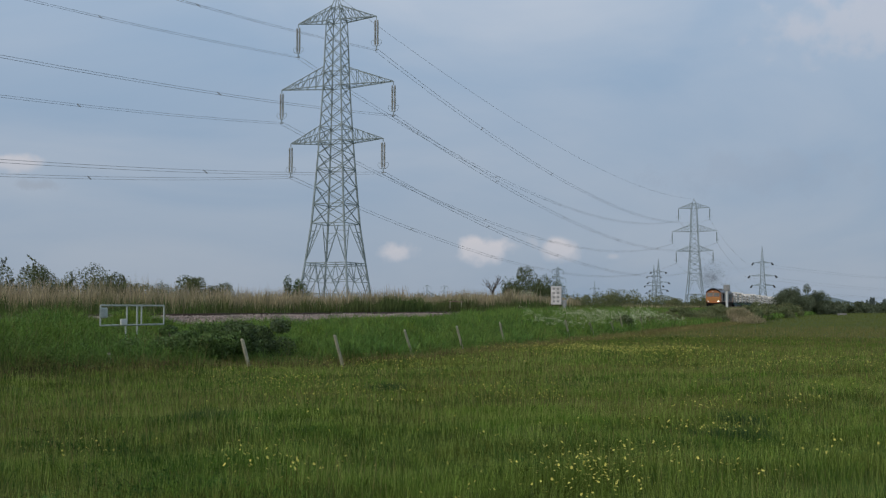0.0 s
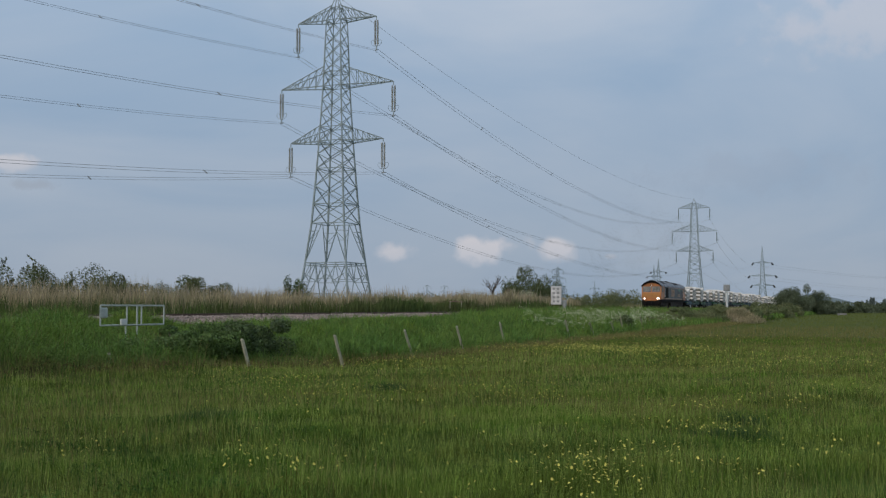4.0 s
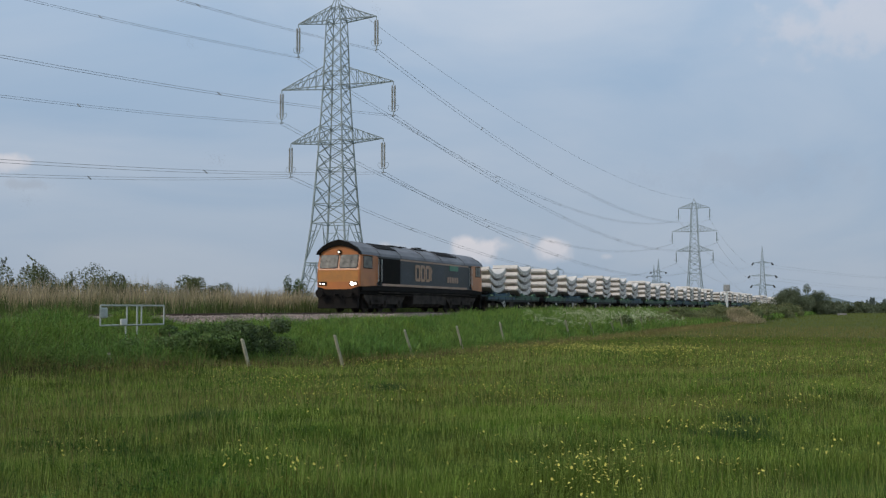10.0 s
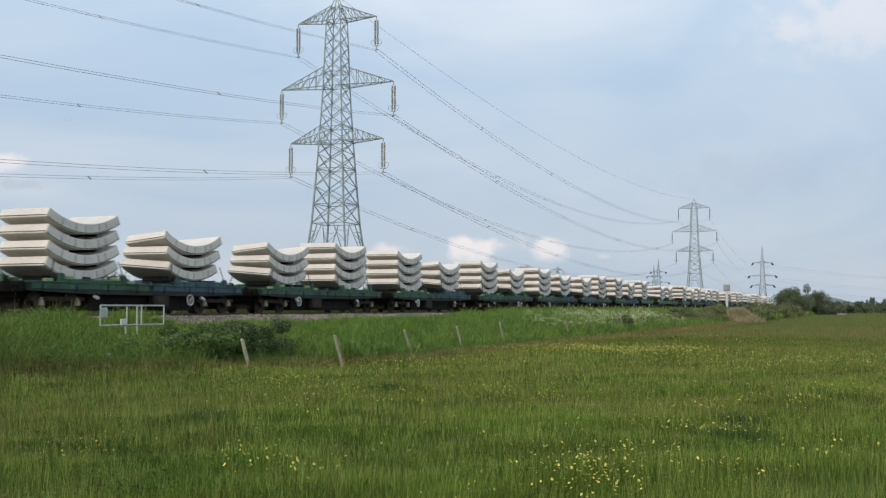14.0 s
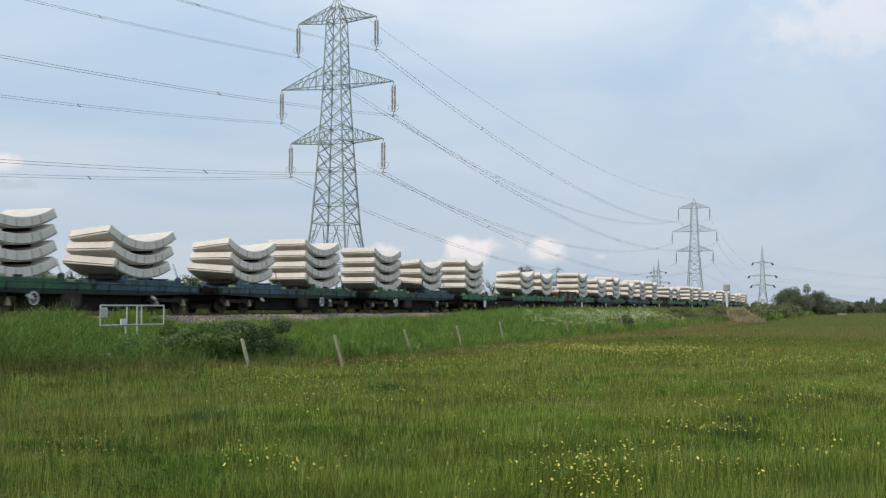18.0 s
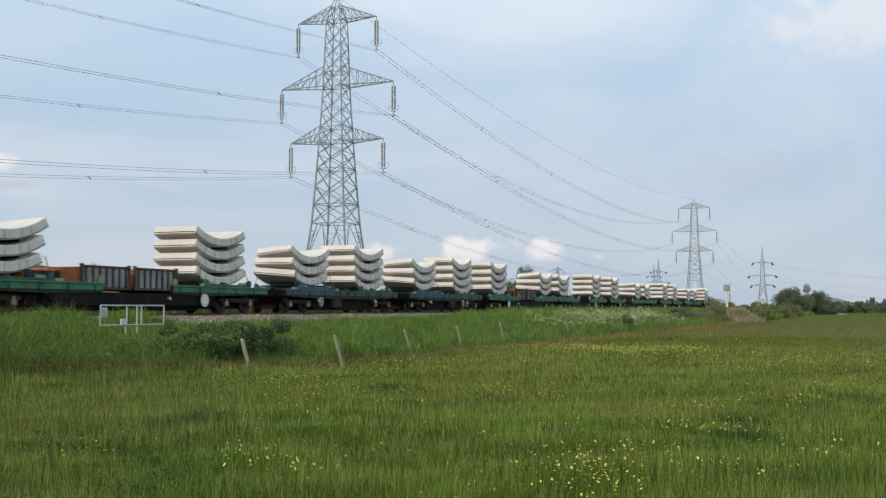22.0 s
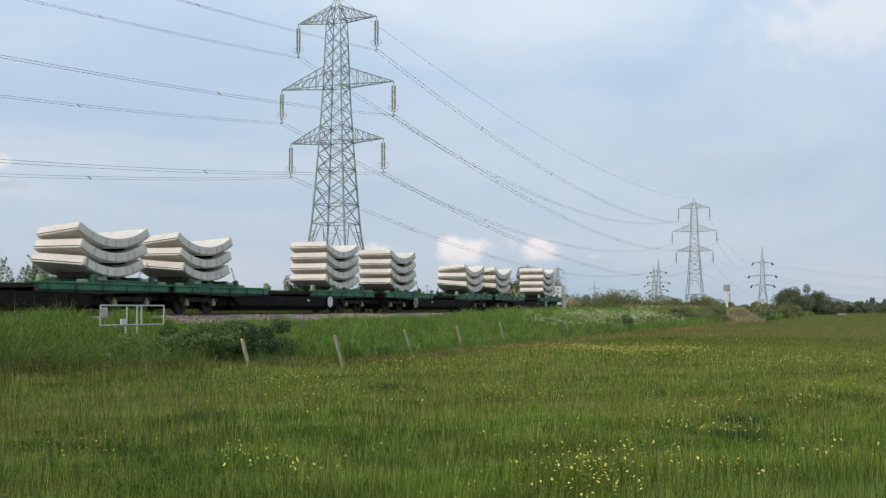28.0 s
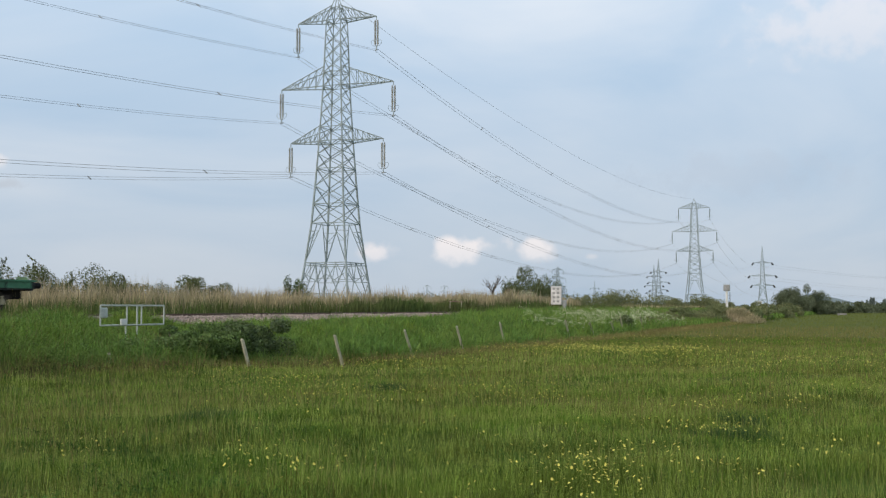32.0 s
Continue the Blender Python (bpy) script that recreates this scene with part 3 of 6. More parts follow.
mx, my = rng.uniform(29, 62, 140), rng.uniform(14.0, 20.5, 140)
leaf_quads("bank_herbs", mounds(mx, my, rng.uniform(0.25, 0.6, 140), rng.uniform(0.2, 0.45, 140), 130), np.full(140 * 130, 0.035), M_NETTLE, "low leafy herbs among the bank grass", "weeds")
mx, my = np.array([7.07, 12.52, 9.52, 9.87, 8.2, 10.6, 11.6, 7.7]), np.array([6.15, 9.32, 8.43, 8.2, 7.4, 9.6, 7.1, 5.2])
mx, my = (np.repeat(a_, 9) + rng.normal(0, 0.32, 72) for a_ in (mx, my))
leaf_quads("dock_leaves", mounds(mx, my, rng.uniform(0.15, 0.3, 72), rng.uniform(0.08, 0.16, 72), 90), np.full(72 * 90, 0.02), M_DEEP, "dark low leafy patches in the meadow", "weeds")
bank("bank_straw", 12000, 10, 200, M_SEED, 1.15, 0.014, "pale dry stalks among the bank grass", 0.35, 6.0, spike=True)


# reeds beyond the track
def reeds(name, n, x0, x1, y0, y1, h0, h1, w, mat, label, pw=1.0, bend=0.25):
    x = x0 + (x1 - x0) * rng.uniform(0, 1, n) ** pw
    y = rng.uniform(y0, y1, n)
    ok = (y > 31.2) & (vnoise(x, y, 1.2, 61) + rng.uniform(-0.3, 0.3, n) > 0.22)
    x, y = x[ok], y[ok]
    hh = rng.uniform(h0, h1, len(x)) * (0.72 + 0.3 * vnoise(x, y, 2.6, 62) + 0.25 * vnoise(x, y, 0.8, 63)) * (1 + 0.22 * np.exp(-((x - 104) / 16) ** 2))
    return blades(name, on_ground(x, y), hh, w * rng.uniform(0.6, 1.3, len(x)) * np.clip(x / 60, 0.7, 3), mat, bend, label, "reeds", droop=0.12)


reeds("dry_reeds", 64000, 30, 130, 32.5, 40, 1.5, 2.4, 0.035, M_REED, "pale dry reeds standing beyond the railway", 1.3)
reeds("reed_plumes", 2600, 30, 125, 33, 39, 2.1, 2.75, 0.05, M_PLUME, "pale feathery reed plumes over the dry reeds", 1.3, 0.15)
reeds("green_reeds", 45000, 30, 150, 31.2, 36.5, 0.6, 1.45, 0.04, M_REED_GREEN, "fresh green reed growth at the foot of the dry reeds", 1.3)
reeds("tall_green_reeds", 10000, 66, 90, 31.6, 35.0, 1.0, 1.75, 0.04, M_REED_GREEN, "tall olive green reeds in front of the dry ones")
reeds("pale_sedge", 9000, 150, 235, 32.0, 38, 0.9, 1.6, 0.04, M_REED, "pale dry sedge beyond the railway")
reeds("marsh_grass", 30000, 100, 420, 31.5, 60, 0.7, 1.5, 0.05, M_REED_GREEN, "rough marsh grass beyond the railway", 1.2)


# ---- shrubs and trees ----
def shrub(name, c, size, n, leaf, mat, label, category="bush", clumps=14, stems=6, lift=0.0, spiky=0.0, seed=1, shoots=0):
    """Stems and a ragged crown of single leaves; c on the ground, size = half widths and height."""
    g = np.random.default_rng(seed)
    top = empty(name, pose(*c))
    a, b, h = size
    cr_seed = g.uniform(0.5, 1, clumps)
    cc = g.normal(0, 0.42, (clumps, 3))
    cc[:, 2] = np.abs(cc[:, 2]) * 0.9 + 0.15 + lift
    reach_ = np.linalg.norm(cc[:, :2], axis=1) + 1e-6
    cc[:, :2] *= (np.minimum(reach_, 0.62 + 0.38 * cr_seed) / reach_)[:, None]
    cc[:, 2] = np.clip(cc[:, 2] * (1 - 0.15 * np.minimum(reach_, 0.85)), 0, 0.85)
    cr = g.uniform(0.22, 0.42, clumps) * (1 - 0.35 * np.clip(cc[:, 2], 0, 1))
    pick = g.integers(0, clumps, n)
    d = g.normal(0, 1, (n, 3))
    d /= np.linalg.norm(d, axis=1)[:, None]
    rad = cr[pick] * (g.uniform(0.35, 1.0, n) ** 0.5) * (1 + spiky * np.abs(g.normal(0, 1, n)) * (g.uniform(0, 1, n) < 0.15))
    p = (cc[pick] + d * rad[:, None]) * np.array([a, b, h]) * np.array([1.15, 1.15, 1.0])
    p[:, 2] = np.maximum(p[:, 2], 0.03 * h)
    nrm = d + g.normal(0, 0.7, (n, 3))
    nrm /= np.linalg.norm(nrm, axis=1)[:, None]
    u = np.cross(nrm, g.normal(0, 1, (n, 3)))
    u /= np.linalg.norm(u, axis=1)[:, None] + 1e-9
    v = np.cross(nrm, u)
    s = (leaf * g.uniform(0.6, 1.4, n))[:, None]
    twigs = []
    for k in range(shoots):
        c0 = cc[g.integers(0, clumps)] * np.array([a, b, h])
        dv = np.array([g.normal(0, 0.6), g.normal(0, 0.6), 1.0])
        ln = h * g.uniform(0.07, 0.17)
        c0 = c0 + np.array([0, 0, 0.16 * h])
        twigs.append((c0, c0 + dv * ln))
        m_ = 40
        sel = g.integers(0, n, m_)
        f_ = g.uniform(0.35, 1.0, m_)[:, None]
        p[sel] = c0 + dv * ln * f_ + g.normal(0, leaf * 0.7, (m_, 3))
    quad = np.stack([p - u * s, p + v * s * 0.55, p + u * s, p - v * s * 0.55], 1).reshape(-1, 3)
    me = quick_mesh("crown", quad, np.arange(n)[:, None] * 4 + np.array([[0, 1, 2, 3]]))
    me.materials.append(mat)
    cr_ob = new("crown", me)
    cr_ob.parent = top
    bm = bmesh.new()
    for k in range(stems):
        e = Vector(cc[k % clumps] * np.array([a, b, h]))
        s0 = Vector((g.normal(0, 0.08) * a, g.normal(0, 0.08) * b, -0.05))
        m = s0.lerp(e, 0.5) + Vector((g.normal(0, 0.06) * a, g.normal(0, 0.06) * b, 0.1 * h))
        r = 0.018 * h + 0.01
        rod(bm, s0, m, r, 6, r * 0.7)
        rod(bm, m, e, r * 0.7, 6, r * 0.25)
    for c0, c1 in twigs:
        rod(bm, c0, c1, 0.02, 5, 0.006)
    tagged(part("trunk" if category == "tree" else "branchwork", bm, M_BARK, top), kind="stuff" if twigs else "")
    return tagged(top, label, category)


def gz(x, y):
    return float(ground_z(x, y))


SHRUBS = [  # name, x, y, half widths, height, leaves, leaf size, material, label
    ("elder_bush", 48.3, 44.6, 2.7, 2.3, 3.6, 20400, 0.048, M_LEAF, "open twiggy elder bush behind the reeds"),
    ("elder_bush", 50.9, 43.7, 3.0, 2.4, 3.7, 25500, 0.051, M_LEAF, "rounded elder bush behind the reeds"),
    ("elder_bush", 52.7, 42.3, 3.0, 2.4, 3.6, 25500, 0.051, M_LEAF, "full elder bush with upright shoots behind the reeds"),
    ("elder_bush", 54.3, 41.3, 2.5, 2.2, 2.7, 20400, 0.051, M_LEAF, "low elder bush among the reeds"),
    ("willow_bush", 56.2, 42.0, 2.6, 2.3, 3.0, 20400, 0.058, M_LEAF, "yellow-green willow scrub among the reeds"),
    ("willow_bush", 57.5, 40.5, 2.3, 2.3, 3.1, 18700, 0.058, M_LEAF, "low willow scrub among the reeds"),
    ("willow_bush", 58.8, 38.9, 2.0, 2.0, 2.6, 11900, 0.058, M_LEAF, "thin willow scrub among the reeds"),
    ("thorn_bush", 105.0, 58.0, 1.8, 1.8, 4.5, 15000, 0.085, M_LEAF_DARK, "dark round thorn bush near the pylon foot"),
    ("hawthorn_bush", 149.5, 43.0, 4.2, 3.4, 7.0, 24000, 0.10, M_LEAF, "large hawthorn bush beyond the line"),
    ("hawthorn_bush", 136.0, 43.2, 2.1, 2.0, 3.9, 10000, 0.10, M_LEAF, "hawthorn bush with pale blossom beyond the line"),
    ("hawthorn_bush", 139.5, 44.0, 3.2, 2.6, 4.8, 12000, 0.10, M_LEAF, "spreading hawthorn bush beyond the line"),
    ("scrub_bush", 152.0, 40.0, 4.0, 3.0, 3.2, 7000, 0.0992, M_LEAF_MID, "low dark scrub beyond the line"),
    ("scrub_bush", 168.0, 41.0, 4.0, 3.0, 3.4, 6000, 0.112, M_LEAF_MID, "low scrub beyond the line"),
    ("scrub_bush", 196.0, 44.0, 5.0, 4.0, 4.4, 7000, 0.124, M_LEAF_MID, "rounded scrub beyond the line"),
    ("scrub_bush", 226.0, 49.5, 7.0, 5.0, 4.8, 8000, 0.136, M_LEAF_MID, "broad scrub thicket beyond the line"),
    ("scrub_bush", 255.0, 48.0, 7.0, 5.0, 4.2, 7000, 0.155, M_LEAF_MID, "low green scrub thicket beyond the line"),
    ("scrub_bush", 300.0, 50.0, 8.0, 6.0, 4.6, 7000, 0.174, M_LEAF_MID, "dark scrub thicket beyond the line"),
    ("scrub_bush", 330.0, 46.0, 8.0, 5.0, 5.0, 7000, 0.174, M_LEAF_MID, "scrub thicket beside the railway"),
    ("scrub_bush", 380.0, 50.0, 8.0, 6.0, 5.6, 7000, 0.186, M_LEAF_MID, "dark scrub thicket far along the line"),
    ("bramble_thicket", 22.7, 15.9, 1.3, 0.9, 0.70, 12000, 0.032, M_BRAMBLE, "green bramble and nettle thicket against the railway bank"),
    ("bramble_thicket", 24.1, 15.7, 1.4, 0.9, 0.86, 13000, 0.032, M_BRAMBLE, "ragged green bramble thicket against the railway bank"),
    ("bramble_thicket", 25.7, 15.5, 1.5, 0.9, 0.98, 15000, 0.034, M_LEAF_DARK, "dark green bramble thicket beside the fence"),
    ("bramble_thicket", 66.5, 13.9, 1.3, 0.7, 1.05, 4000, 0.05, M_LEAF, "upright dark bramble on the bank"),
    ("bramble_thicket", 79.0, 15.0, 3.5, 1.3, 0.8, 5000, 0.07, M_LEAF_MID, "bramble thicket at the fence"),
    ("bramble_thicket", 88.0, 15.0, 4.0, 1.4, 0.9, 5000, 0.07, M_LEAF_MID, "bramble thicket along the fence"),
    ("bramble_thicket", 100.0, 15.5, 5.0, 2.0, 1.4, 7000, 0.08, M_LEAF_MID, "long bramble thicket along the fence"),
    ("scrub_bush", 139.5, 56.3, 4.6, 4.0, 3.2, 10000, 0.0868, M_LEAF_MID, "low scrub on the marsh"),
    ("bramble_thicket", 112.0, 15.0, 5.0, 1.7, 1.7, 7000, 0.08, M_LEAF_MID, "olive bramble thicket along the fence"),
    ("bramble_thicket", 126.0, 15.5, 5.0, 1.8, 1.8, 7000, 0.09, M_LEAF_MID, "tall bramble and dock along the fence"),
    ("bramble_thicket", 160.0, 15.0, 7.0, 2.2, 2.2, 7000, 0.11, M_LEAF_MID, "broad bramble thicket on the bank"),
    ("bramble_thicket", 190.0, 14.0, 8.0, 2.2, 2.2, 7000, 0.12, M_LEAF_MID, "broad bramble thicket far along the fence"),
    ("bramble_thicket", 230.0, 15.0, 9.0, 2.6, 2.6, 7000, 0.14, M_LEAF_MID, "overgrown bank thicket far along the fence"),
    ("bramble_thicket", 140.0, 14.0, 6.0, 2.0, 1.9, 4000, 0.14, M_LEAF_MID, "bramble and grass thicket along the fence"),
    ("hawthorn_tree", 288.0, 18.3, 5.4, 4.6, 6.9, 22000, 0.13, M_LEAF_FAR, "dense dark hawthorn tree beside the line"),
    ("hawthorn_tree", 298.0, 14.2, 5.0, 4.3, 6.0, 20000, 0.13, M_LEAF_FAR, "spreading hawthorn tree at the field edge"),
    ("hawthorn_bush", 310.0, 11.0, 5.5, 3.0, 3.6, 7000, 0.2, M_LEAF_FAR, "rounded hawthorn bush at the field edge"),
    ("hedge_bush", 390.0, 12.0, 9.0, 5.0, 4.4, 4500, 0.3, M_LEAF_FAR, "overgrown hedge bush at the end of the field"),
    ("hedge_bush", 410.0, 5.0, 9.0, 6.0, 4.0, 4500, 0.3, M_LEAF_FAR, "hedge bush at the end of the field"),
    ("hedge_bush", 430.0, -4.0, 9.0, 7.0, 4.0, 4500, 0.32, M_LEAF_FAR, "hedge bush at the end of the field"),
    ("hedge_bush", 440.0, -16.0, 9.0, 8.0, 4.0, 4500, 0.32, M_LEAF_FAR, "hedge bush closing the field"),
]
for k, (nm, x, y, a, b, h, n, lf, mt, lb) in enumerate(SHRUBS):
    shrub(nm, (x, y, gz(x, y)), (a, b, h), n, lf, mt, lb, "tree" if "tree" in nm else "bush", seed=k + 3, spiky=0.12,
          clumps=26 if x < 30 else 46 if h > 6.5 or "thorn" in nm else 30 if a > 2.1 else 18, shoots=26 if "elder" in nm else 0)

# ---- fence posts ----
def fence_post(x, y, lean, h, r, seed):
    """lean: metres by which the head stands off the foot."""
    g = random.Random(seed)
    bm = bmesh.new()
    n = 7
    rings = []
    for q0 in (-0.2, 0.3, 0.7, 0.97, 1.0):
        rr = 0.78 * r * (1.05 - 0.12 * q0) * (0.7 if q0 == 1 else 1)
        rings.append([(rr * math.cos(t) * (1 + g.uniform(-0.1, 0.1)) + lean * q0, rr * math.sin(t) * (1 + g.uniform(-0.1, 0.1)), q0 * h + (g.uniform(-0.02, 0.02) if q0 == 1 else 0))
                      for t in [2 * math.pi * k / n for k in range(n)]])
    loft(bm, rings)
    ob = part("fence_post", bm, M_POST)
    ob.location = (x, y, 0.0)
    return tagged(ob, "leaning weathered grey wooden fence post in the grass", "fence post", group="posts along the field")


POSTS = [(20.43, 15.8, -0.22, 0.62, 0.05), (23.75, 14.3, -0.42, 0.86, 0.062), (26.86, 13.3, -0.53, 0.9, 0.055), (31.77, 13.3, -0.72, 0.95, 0.055),
         (36.35, 13.3, -0.75, 1.0, 0.055), (41.13, 13.3, -0.82, 1.08, 0.05), (51.14, 13.3, -1.1, 1.08, 0.06), (56.05, 13.3, -1.2, 0.9, 0.06),
         (60.97, 13.3, -1.2, 0.9, 0.06), (69.32, 13.3, -1.3, 1.13, 0.06), (63.32, 13.3, -1.1, 1.17, 0.06)]
for k, pt in enumerate(POSTS):
    fence_post(*pt, k)


# ---- power line ----
LEVELS = [(0, 4.5), (4.4, 3.97), (8.6, 3.46), (14.7, 2.76), (20.5, 2.38), (27.5, 1.96), (31.8, 1.75), (36.1, 1.54), (41.5, 1.38), (46.5, 1.22), (48.6, 0.65), (50.6, 0.10)]
ARMS = [(46.55, 6.8, 2.4), (36.2, 9.7, 3.0), (27.5, 8.0, 2.4)]       # height, reach, depth at the body


STRAIN_LEVELS = [(0, 4.4), (8.6, 3.2), (14.7, 2.5), (20.5, 1.9), (27.5, 1.6), (36.1, 1.2), (41.5, 0.75), (46.5, 0.4), (48.6, 0.22), (50.6, 0.08)]
STRAIN_ARMS = [(37.2, 6.8, 1.3), (27.0, 9.7, 1.5), (19.6, 8.0, 1.3)]


def lattice(name, bars, parent, split):
    """Lattice bars: single parts on the near pylon, one joined part on those too far to pick apart."""
    if split:
        for a_, b_, w_ in bars:
            bm = bmesh.new()
            strut(bm, a_, b_, w_)
            part(name, bm, M_STEEL, parent)
        return
    bm = bmesh.new()
    for a_, b_, w_ in bars:
        strut(bm, a_, b_, w_)
    tagged(part(name, bm, M_STEEL, parent), kind="stuff")


def pylon(m, label, tension=False, insulator=5.3, fat=1.0, split=False):
    top = empty("pylon", m)
    lv = STRAIN_LEVELS if tension else LEVELS
    hw = lambda z: float(np.interp(z, [a for a, _ in lv], [b for _, b in lv]))
    corners = [(-1, -1), (1, -1), (1, 1), (-1, 1)]
    for cx, cy in corners:
        bm = bmesh.new()
        rings = []
        for z0, b0 in lv:
            w = (0.23 if z0 < 27 else 0.17 if z0 < 46 else 0.10) * fat / 2
            rings.append([(cx * b0 + i_ * w, cy * b0 + j_ * w, z0) for i_, j_ in ((-1, -1), (1, -1), (1, 1), (-1, 1))])
        loft(bm, rings)
        part("leg", bm, M_STEEL, top)
    panels = [0, 8.6, 14.7, 17.7, 20.5, 23.2, 25.5, 27.5, 29.7, 31.8, 34.0, 36.1, 38.3, 40.3, 42.4, 44.4, 46.5, 48.6]
    for f in range(4):
        (ax, ay), (bx, by) = corners[f], corners[(f + 1) % 4]
        bars = []
        P = lambda t, z: Vector((ax + (bx - ax) * t, ay + (by - ay) * t, 0)) * hw(z) + Vector((0, 0, z))
        for z0, z1 in zip(panels, panels[1:]):
            w = (0.115 if z0 < 27 else 0.09) * fat
            if z0 == 0:                      # spread foot, K braced
                bars.append((P(0, z1), P(1, z1), w))
                for t in (0, 1):
                    bars.append((P(t, 0), P(0.5, z1), w))
                    for q0 in (0.33, 0.66):
                        bars.append((P(t, z1 * q0), P(t + (0.5 - t) * q0, z1 * q0), w * 0.7))
                        bars.append((P(t, z1 * (q0 + 0.17)), P(t + (0.5 - t) * q0, z1 * q0), w * 0.7))
                for t in (0, 1):
                    m_ = 0.5 + (t - 0.5) * 0.5
                    bars.append((P(t, z1 * 0.66), P(m_, z1), w * 0.7))
                    bars.append((P(t + (0.5 - t) * 0.66, z1 * 0.66), P(m_, z1), w * 0.7))
                    bars.append((P(t + (0.5 - t) * 0.33, z1 * 0.33), P(t, z1 * 0.66), w * 0.7))
                bars.append((P(0, z1 - 0.35), P(1, z1 - 0.35), w * 0.8))
                bars.append((P(0.22, z1 * 0.45), P(0.78, z1 * 0.45), w * 0.7))
                bars.append((P(0.35, z1 * 0.72), P(0.65, z1 * 0.72), w * 0.7))
                continue
            if z0 == 8.6:                    # inverted V over the waist
                bars.append((P(0, z1), P(1, z1), w))
                for t in (0, 1):
                    bars.append((P(t, z0), P(0.5 + (t - 0.5) * 0.35, z1), w))
                    for q0 in (0.3, 0.55, 0.8):
                        zz = z0 + (z1 - z0) * q0
                        bars.append((P(t, zz), P(t + (0.5 + (t - 0.5) * 0.35 - t) * q0, zz), w * 0.6))
                    zm = z0 + (z1 - z0) * 0.55
                    bars.append((P(t, zm), P(t + (0.5 + (t - 0.5) * 0.35 - t) * 0.8, z0 + (z1 - z0) * 0.8), w * 0.6))
                continue
            bars.append((P(0, z0), P(1, z1), w))
            bars.append((P(1, z0), P(0, z1), w))
            if z0 in (14.7, 20.5, 27.5, 36.1, 46.5, 25.5, 34.0, 44.4):
                bars.append((P(0, z1), P(1, z1), w))
        lattice("brace", bars, top, split)
    for z, reach, deep in (STRAIN_ARMS if tension else ARMS):
        for s in (-1, 1):
            bars = []
            b0, b1 = hw(z), hw(z + deep)
            tip = Vector((0, s * reach, z + 0.1))
            for cx in (-1, 1):
                lo, hi = Vector((cx * b0, s * b0, z - 0.1)), Vector((cx * b1, s * b1, z + deep))
                bars.append((lo, tip, 0.13 * fat))
                bars.append((hi, tip, 0.11 * fat))
                prev = hi
                for k in range(1, 6):
                    a, b = lo.lerp(tip, k / 6), hi.lerp(tip, k / 6)
                    bars.append((a, b, 0.07 * fat))
                    bars.append((prev, a, 0.07 * fat))
                    prev = b
            for k in range(0, 6):
                l0, l1 = Vector((-b0, s * b0, z - 0.1)).lerp(tip, k / 6), Vector((b0, s * b0, z - 0.1)).lerp(tip, (k + 1) / 6)
                bars.append((l0, l1, 0.07 * fat))
            lattice("crossarm_bar", bars, top, split)
            if tension:
                for sx_ in (-1, 1):
                    bm = bmesh.new()
                    e = tip + Vector((sx_ * 3.6, s * 0.9, -1.3))
                    rod(bm, tip, e, 0.36 * fat, 8)
                    part("insulator_string", bm, M_GASKET, top, "dark strain insulator string")
                continue
            bm = bmesh.new()
            for dx in ((-0.21, 0.21) if split else (-0.05, 0.05)):
                rod(bm, tip + Vector((0, dx, -0.6)), tip + Vector((0, dx, -insulator + 0.7)), 0.10 * fat, 6)
                for k in range(22):
                    zc = -0.75 - k * (insulator - 1.6) / 22
                    rod(bm, tip + Vector((0, dx, zc)), tip + Vector((0, dx, zc - 0.09)), 0.19 * fat, 8, 0.12 * fat)
            ins = part("insulator_string", bm, M_PORCELAIN if split else M_STEEL, top, "twin porcelain insulator string")
            bm = bmesh.new()
            strut(bm, tip + Vector((0, 0, 0.05)), tip + Vector((0, 0, -0.6)), 0.1 * fat)
            part("hanger", bm, M_STEEL, top)
            bm = bmesh.new()
            strut(bm, tip + Vector((0, 0, -insulator + 0.75)), tip + Vector((0, 0, -insulator)), 0.13 * fat)
            part("clamp", bm, M_STEEL, top)
            for dx in (-1, 1):
                pts = [tip + Vector((0, dx * 0.05, -insulator + 0.6))]
                for k in range(1, 8):
                    t = math.pi * 1.3 * k / 7
                    pts.append(tip + Vector((0, dx * (0.15 + 0.75 * math.sin(t * 0.75)), -insulator + 0.6 + 0.6 * (1 - math.cos(t)) * 0.8)))
                cu = bpy.data.curves.new("arcing_horn", 'CURVE')
                cu.dimensions, cu.bevel_depth, cu.bevel_resolution = '3D', 0.03 * fat, 0
                sp = cu.splines.new('POLY')
                sp.points.add(len(pts) - 1)
                for q_, pt_ in zip(sp.points, pts):
                    q_.co = (*pt_, 1)
                cu.materials.append(M_STEEL)
                hn = new("arcing_horn", cu)
                hn.parent = top
    return tagged(top, label, "pylon", group="pylons of the power line")


P0, P1, P2, P3 = (-240, 80.5), (152.7, 77.0), (492.5, 72.0), (894, 78.5)
pylon(pose(*P1, 0), "tall grey steel lattice pylon with three pairs of crossarms", split=True)
pylon(pose(*P2, -0.6), "tall lattice pylon further down the power line", fat=1.0)
pylon(pose(*P0, 0), "lattice pylon of the same line behind the field")
pylon(pose(*P3, 0, 0, 0, 8), "lattice strain pylon with horizontal insulators", tension=True, fat=1.6)
pylon(pose(1250, -190, 0, 0, 0, -40), "lattice pylon where the line crosses the field", tension=True, fat=1.8)
pylon(pose(1082, 193.2, 0, 0, 0, 20), "distant lattice strain pylon", tension=True, fat=1.25)
pylon(pose(1236, 225.8, 0, 0, 0, 20), "distant lattice strain pylon", tension=True, fat=1.25)
